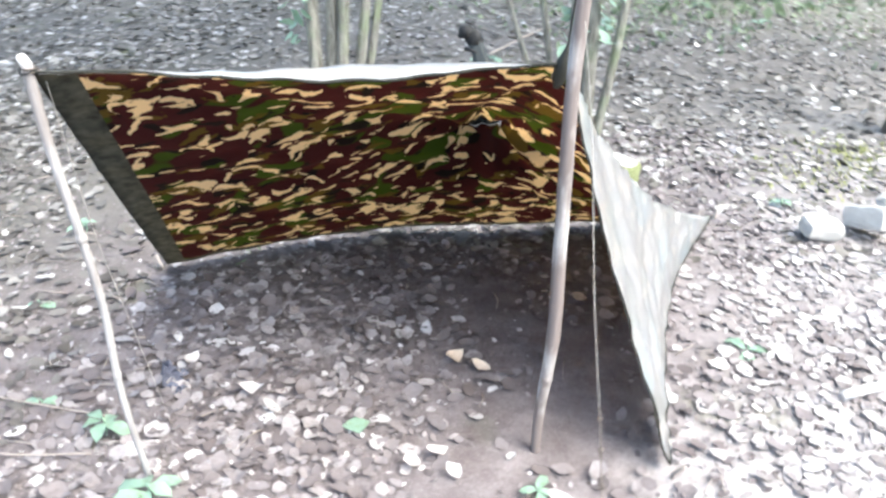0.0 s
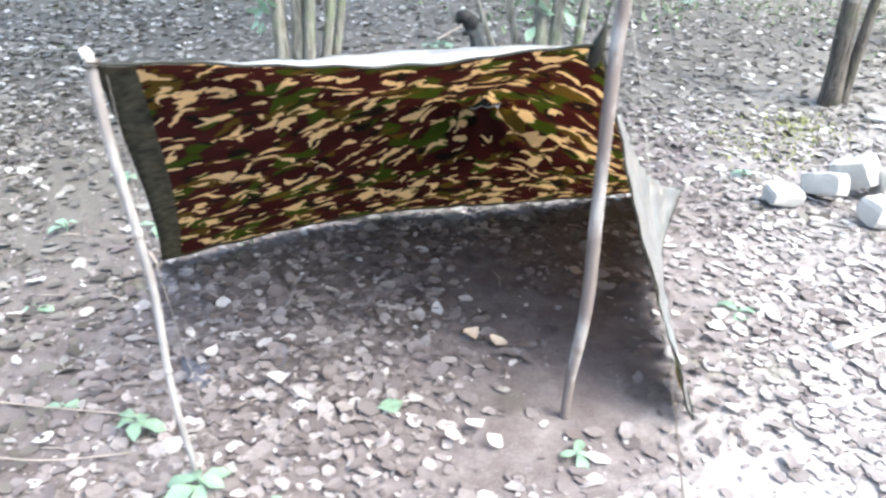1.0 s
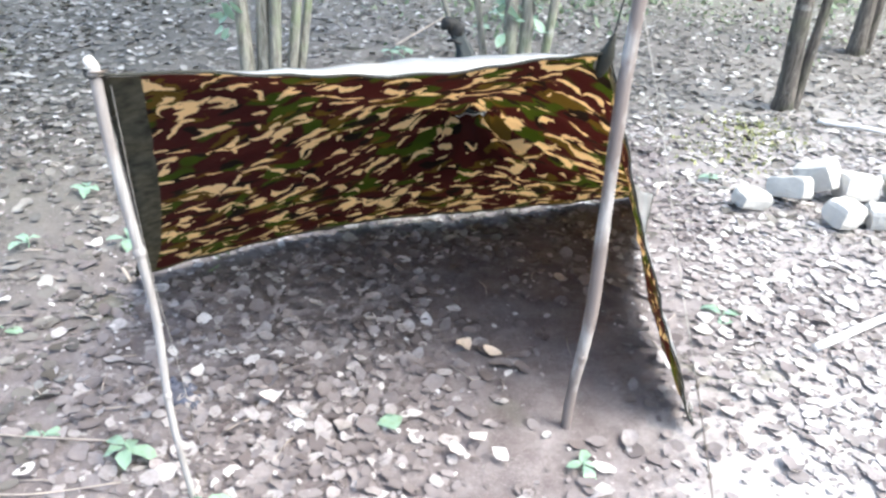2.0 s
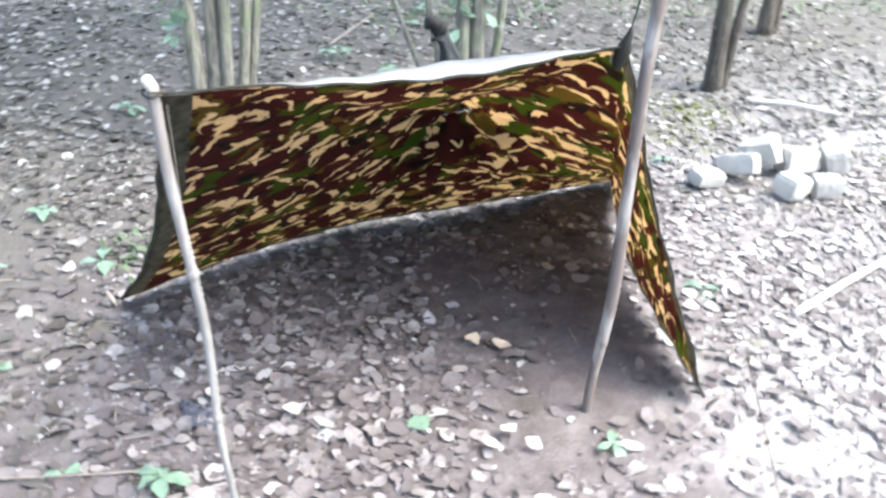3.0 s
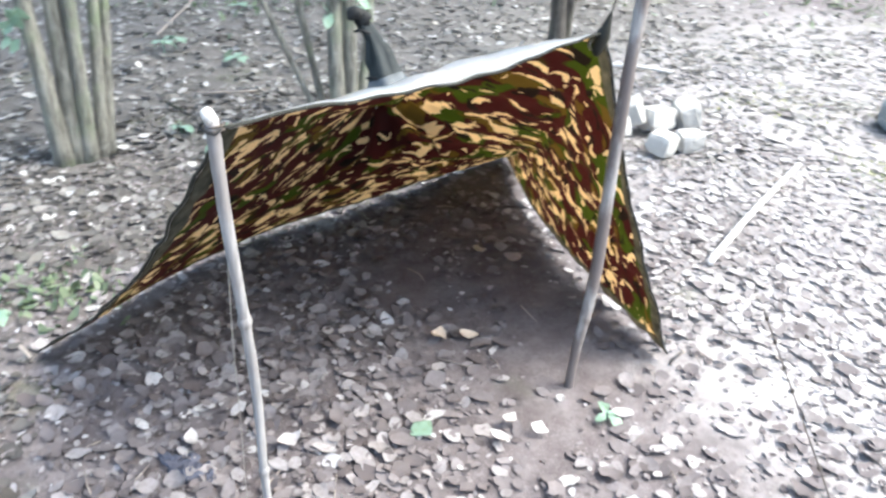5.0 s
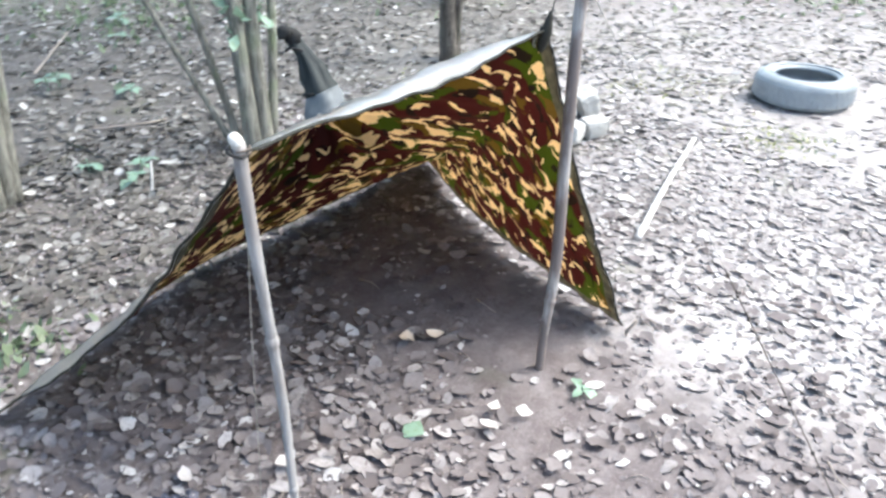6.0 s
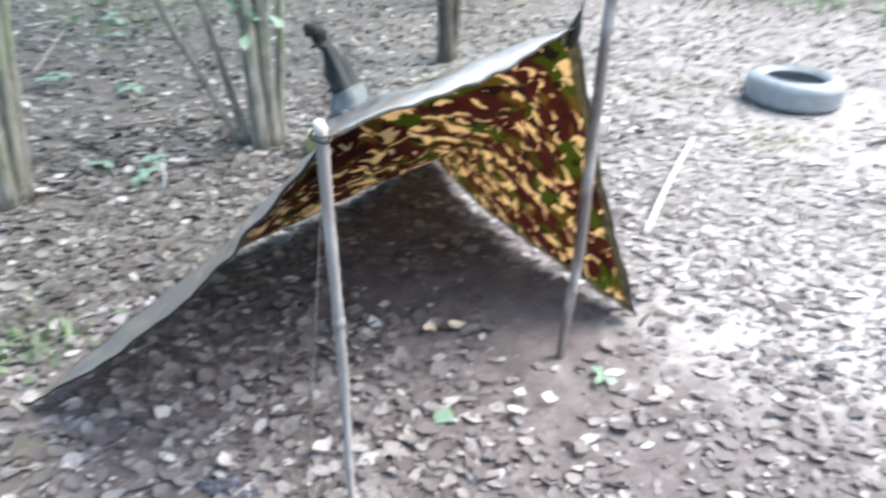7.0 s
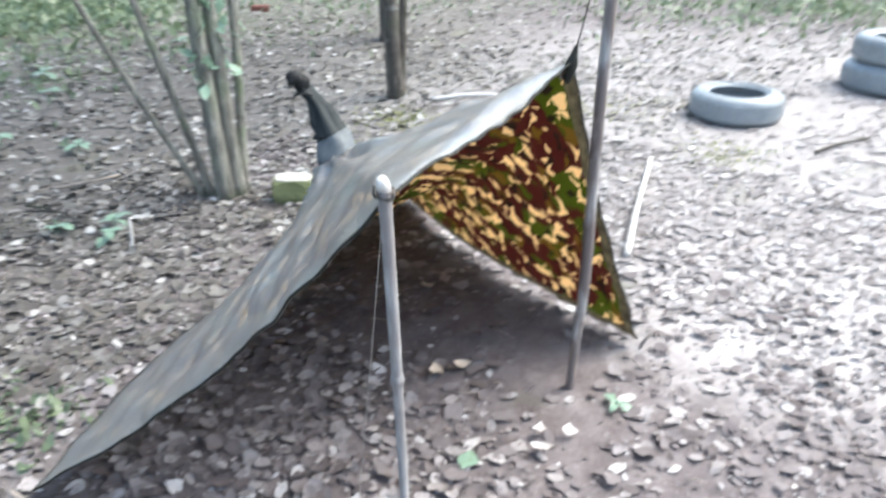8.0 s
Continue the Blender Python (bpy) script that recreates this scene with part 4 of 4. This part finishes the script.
prng = random.Random(17)
for x, y, n, s, h in ((-0.73, 1.5, 5, 0.07, 0.06), (-0.53, 1.32, 6, 0.085, 0.05), (0.325, 1.465, 4, 0.06, 0.03), (0.93, 2.12, 3, 0.085, 0.025), (-0.09, 3.65, 5, 0.09, 0.09), (-0.34, 1.27, 3, 0.06, 0.02),
                      (1.32, 3.25, 4, 0.08, 0.04), (-1.22, 2.0, 2, 0.06, 0.02), (0.25, 4.8, 5, 0.09, 0.08), (-0.95, 1.58, 2, 0.06, 0.02), (-1.35, 2.5, 3, 0.07, 0.04), (-0.15, 3.55, 4, 0.075, 0.07), (-0.11, 5.10, 5, 0.09, 0.09), (0.61, 6.05, 4, 0.1, 0.08),
                      (-0.27, 3.8, 5, 0.085, 0.07), (-0.03, 5.18, 5, 0.09, 0.09), (0.82, 6.71, 5, 0.11, 0.1), (-1.03, 2.53, 4, 0.075, 0.04), (-1.18, 4.14, 5, 0.085, 0.06), (-1.3, 2.94, 4, 0.07, 0.05), (2.1, 7.0, 5, 0.11, 0.1)):
    seedling(x, y, n, s, "small green seedling with soft oval leaves", prng, h)
for x, y, s, w in ((-0.129, 1.616, 0.07, 0.4), (-0.06, 1.02, 0.075, 2.0)):
    v, f = leaf_geo(s, s * 0.8, 0.05, prng, 0.05)
    g = part("green_leaf", (v, f), M_GREEN, None)
    g.matrix_world = pose(x, y, ground_z(x, y) + 0.014, 3, -4, math.degrees(w))
    tagged(g, "single fresh green leaf lying on the soil", "leaf")


def ground_cover(name, spots, label, r, material):
    """Low tufts of blades and small leaves."""
    verts, faces = [], []
    for cx, cy, rad, count, h in spots:
        for _ in range(count):
            x, y = cx + r.gauss(0, rad), cy + r.gauss(0, rad)
            s = h * r.uniform(0.5, 1.3)
            v, f = leaf_geo(s, s * r.uniform(0.3, 0.7), 0.1, r, 0.2)
            m = Matrix.Translation((x, y, ground_z(x, y) + s * 0.3)) @ Matrix.Rotation(r.uniform(0, 6.3), 4, 'Z') @ Matrix.Rotation(-r.uniform(0.2, 1.2), 4, 'Y')
            base = len(verts)
            verts += [m @ Vector(q) for q in v]
            faces += [tuple(base + i for i in q) for q in f]
    ob = new(name, mesh_of(name, verts, faces, material))
    return tagged(ob, label, "undergrowth", kind="stuff")


ground_cover("undergrowth", [(-0.85, 2.6, 0.09, 130, 0.045), (1.2, 8.0, 0.9, 800, 0.075), (1.9, 9.6, 0.7, 1400, 0.13), (3.0, 10.2, 1.0, 1200, 0.12), (8.2, 3.5, 0.6, 700, 0.1), (5.8, 8.4, 0.9, 500, 0.1), (7.0, 4.6, 0.8, 700, 0.08), (2.6, 2.1, 0.12, 60, 0.025), (3.4, 7.0, 0.7, 250, 0.05), (0.9, 6.6, 0.4, 120, 0.06)],
             "low soft green weeds growing through the leaves", random.Random(31), M_GRASS)


M_MOSS = green_leaf_material("yellow_green_moss", (0.2, 0.22, 0.08), (0.33, 0.34, 0.15))
ground_cover("moss", [(1.88, 3.95, 0.13, 420, 0.026), (1.55, 3.6, 0.16, 260, 0.024), (2.55, 2.2, 0.14, 260, 0.022), (2.9, 3.1, 0.2, 200, 0.022)], "low yellow-green moss patches among dead leaves", random.Random(37), M_MOSS)


# ---- small clutter on the ground ----
def rag(x, y, turn):
    n, m = 22, 9
    verts = []
    for i in range(n):
        for j in range(m):
            a, b = i / (n - 1) - 0.5, j / (m - 1) - 0.5
            z = 0.006 + 0.035 * abs(noise.noise((a * 9, b * 4, 3.0))) + 0.014 * noise.noise((a * 22, b * 9, 6.0))
            verts.append((a * 0.15 + 0.02 * noise.noise((a * 6, b * 5, 1.0)), b * 0.055 * (1 - 3 * a * a) * (1 + 1.1 * noise.noise((a * 7, 0, 2.0))) + 0.02 * noise.noise((a * 5, 0, 9.0)), max(z, 0.003)))
    faces = [(i * m + j, (i + 1) * m + j, (i + 1) * m + j + 1, i * m + j + 1) for i in range(n - 1) for j in range(m - 1)]
    ob = part("rag", (verts, faces), M_RAG, None)
    s = ob.modifiers.new("thickness", 'SOLIDIFY')
    s.thickness = 0.002
    ob.matrix_world = pose(x, y, ground_z(x, y), 0, 0, turn)
    return tagged(ob, "crumpled dark blue-grey strip of cloth lying in leaves", "rag")


rag(-0.66, 1.73, -50)

M_TAN = plain("tan_curled_leaf", (0.6, 0.5, 0.4), 0.6, 0.4, 0.3, 60.0)
M_WHITE_LEAF = plain("bleached_curled_leaf", (0.5, 0.47, 0.46), 0.6, 0.4, 0.3, 60.0)
for x, y, size, turn, tip, mat, label in ((0.079, 1.926, 0.075, 60, 30, M_TAN, "curled tan dead leaf standing out on the soil"), (0.16, 1.9, 0.06, -20, 25, M_TAN, "curled tan dead leaf lying on the soil"),
                                          (0.08, 1.55, 0.06, 30, 30, M_WHITE_LEAF, "bleached curled leaf lying on the soil"), (0.03, 1.5, 0.065, 110, 20, M_WHITE_LEAF, "bleached curled leaf lying on the soil"),
                                          (0.13, 1.49, 0.05, -40, 35, M_WHITE_LEAF, "bleached curled leaf lying on the soil"), (-0.432, 1.708, 0.065, 15, 5, M_WHITE_LEAF, "pale flat leaf lying on the soil"), (-0.637, 1.8, 0.06, 80, 8, M_WHITE_LEAF, "pale flat leaf lying on the soil")):
    g = part("dead_leaf", leaf_geo(size, size * 0.65, 0.3, prng, 0.5), mat, None)
    g.matrix_world = pose(x, y, ground_z(x, y) + 0.02, tip * 0.4, tip * 0.5, turn)
    tagged(g, label, "leaf")

# ---- single fallen leaves near the shelter ----
shapes = [mesh_of("fallen_leaf", *leaf_geo(0.06, 0.06 * w, c, LEAF_RNG, b, True), M_DEAD) for w, c, b in ((0.6, 0.1, 0.1), (0.75, 0.2, 0.2), (0.5, 0.05, -0.05), (0.85, 0.15, 0.0), (0.65, 0.3, 0.25), (0.8, 0.08, 0.1))]
made = 0
while made < 300:
    x, y = LEAF_RNG.uniform(-1.3, 1.3), LEAF_RNG.uniform(1.0, 2.4)
    if LEAF_RNG.random() > litter_density(x, y) + 0.3:
        continue
    made += 1
    ob = new("fallen_leaf", LEAF_RNG.choice(shapes))
    ob.matrix_world = pose(x, y, ground_z(x, y) + 0.012, LEAF_RNG.gauss(0, 10), LEAF_RNG.gauss(0, 10), LEAF_RNG.uniform(0, 360)) @ Matrix.Scale(LEAF_RNG.uniform(0.45, 1.1), 4)
    ob.parent = ground
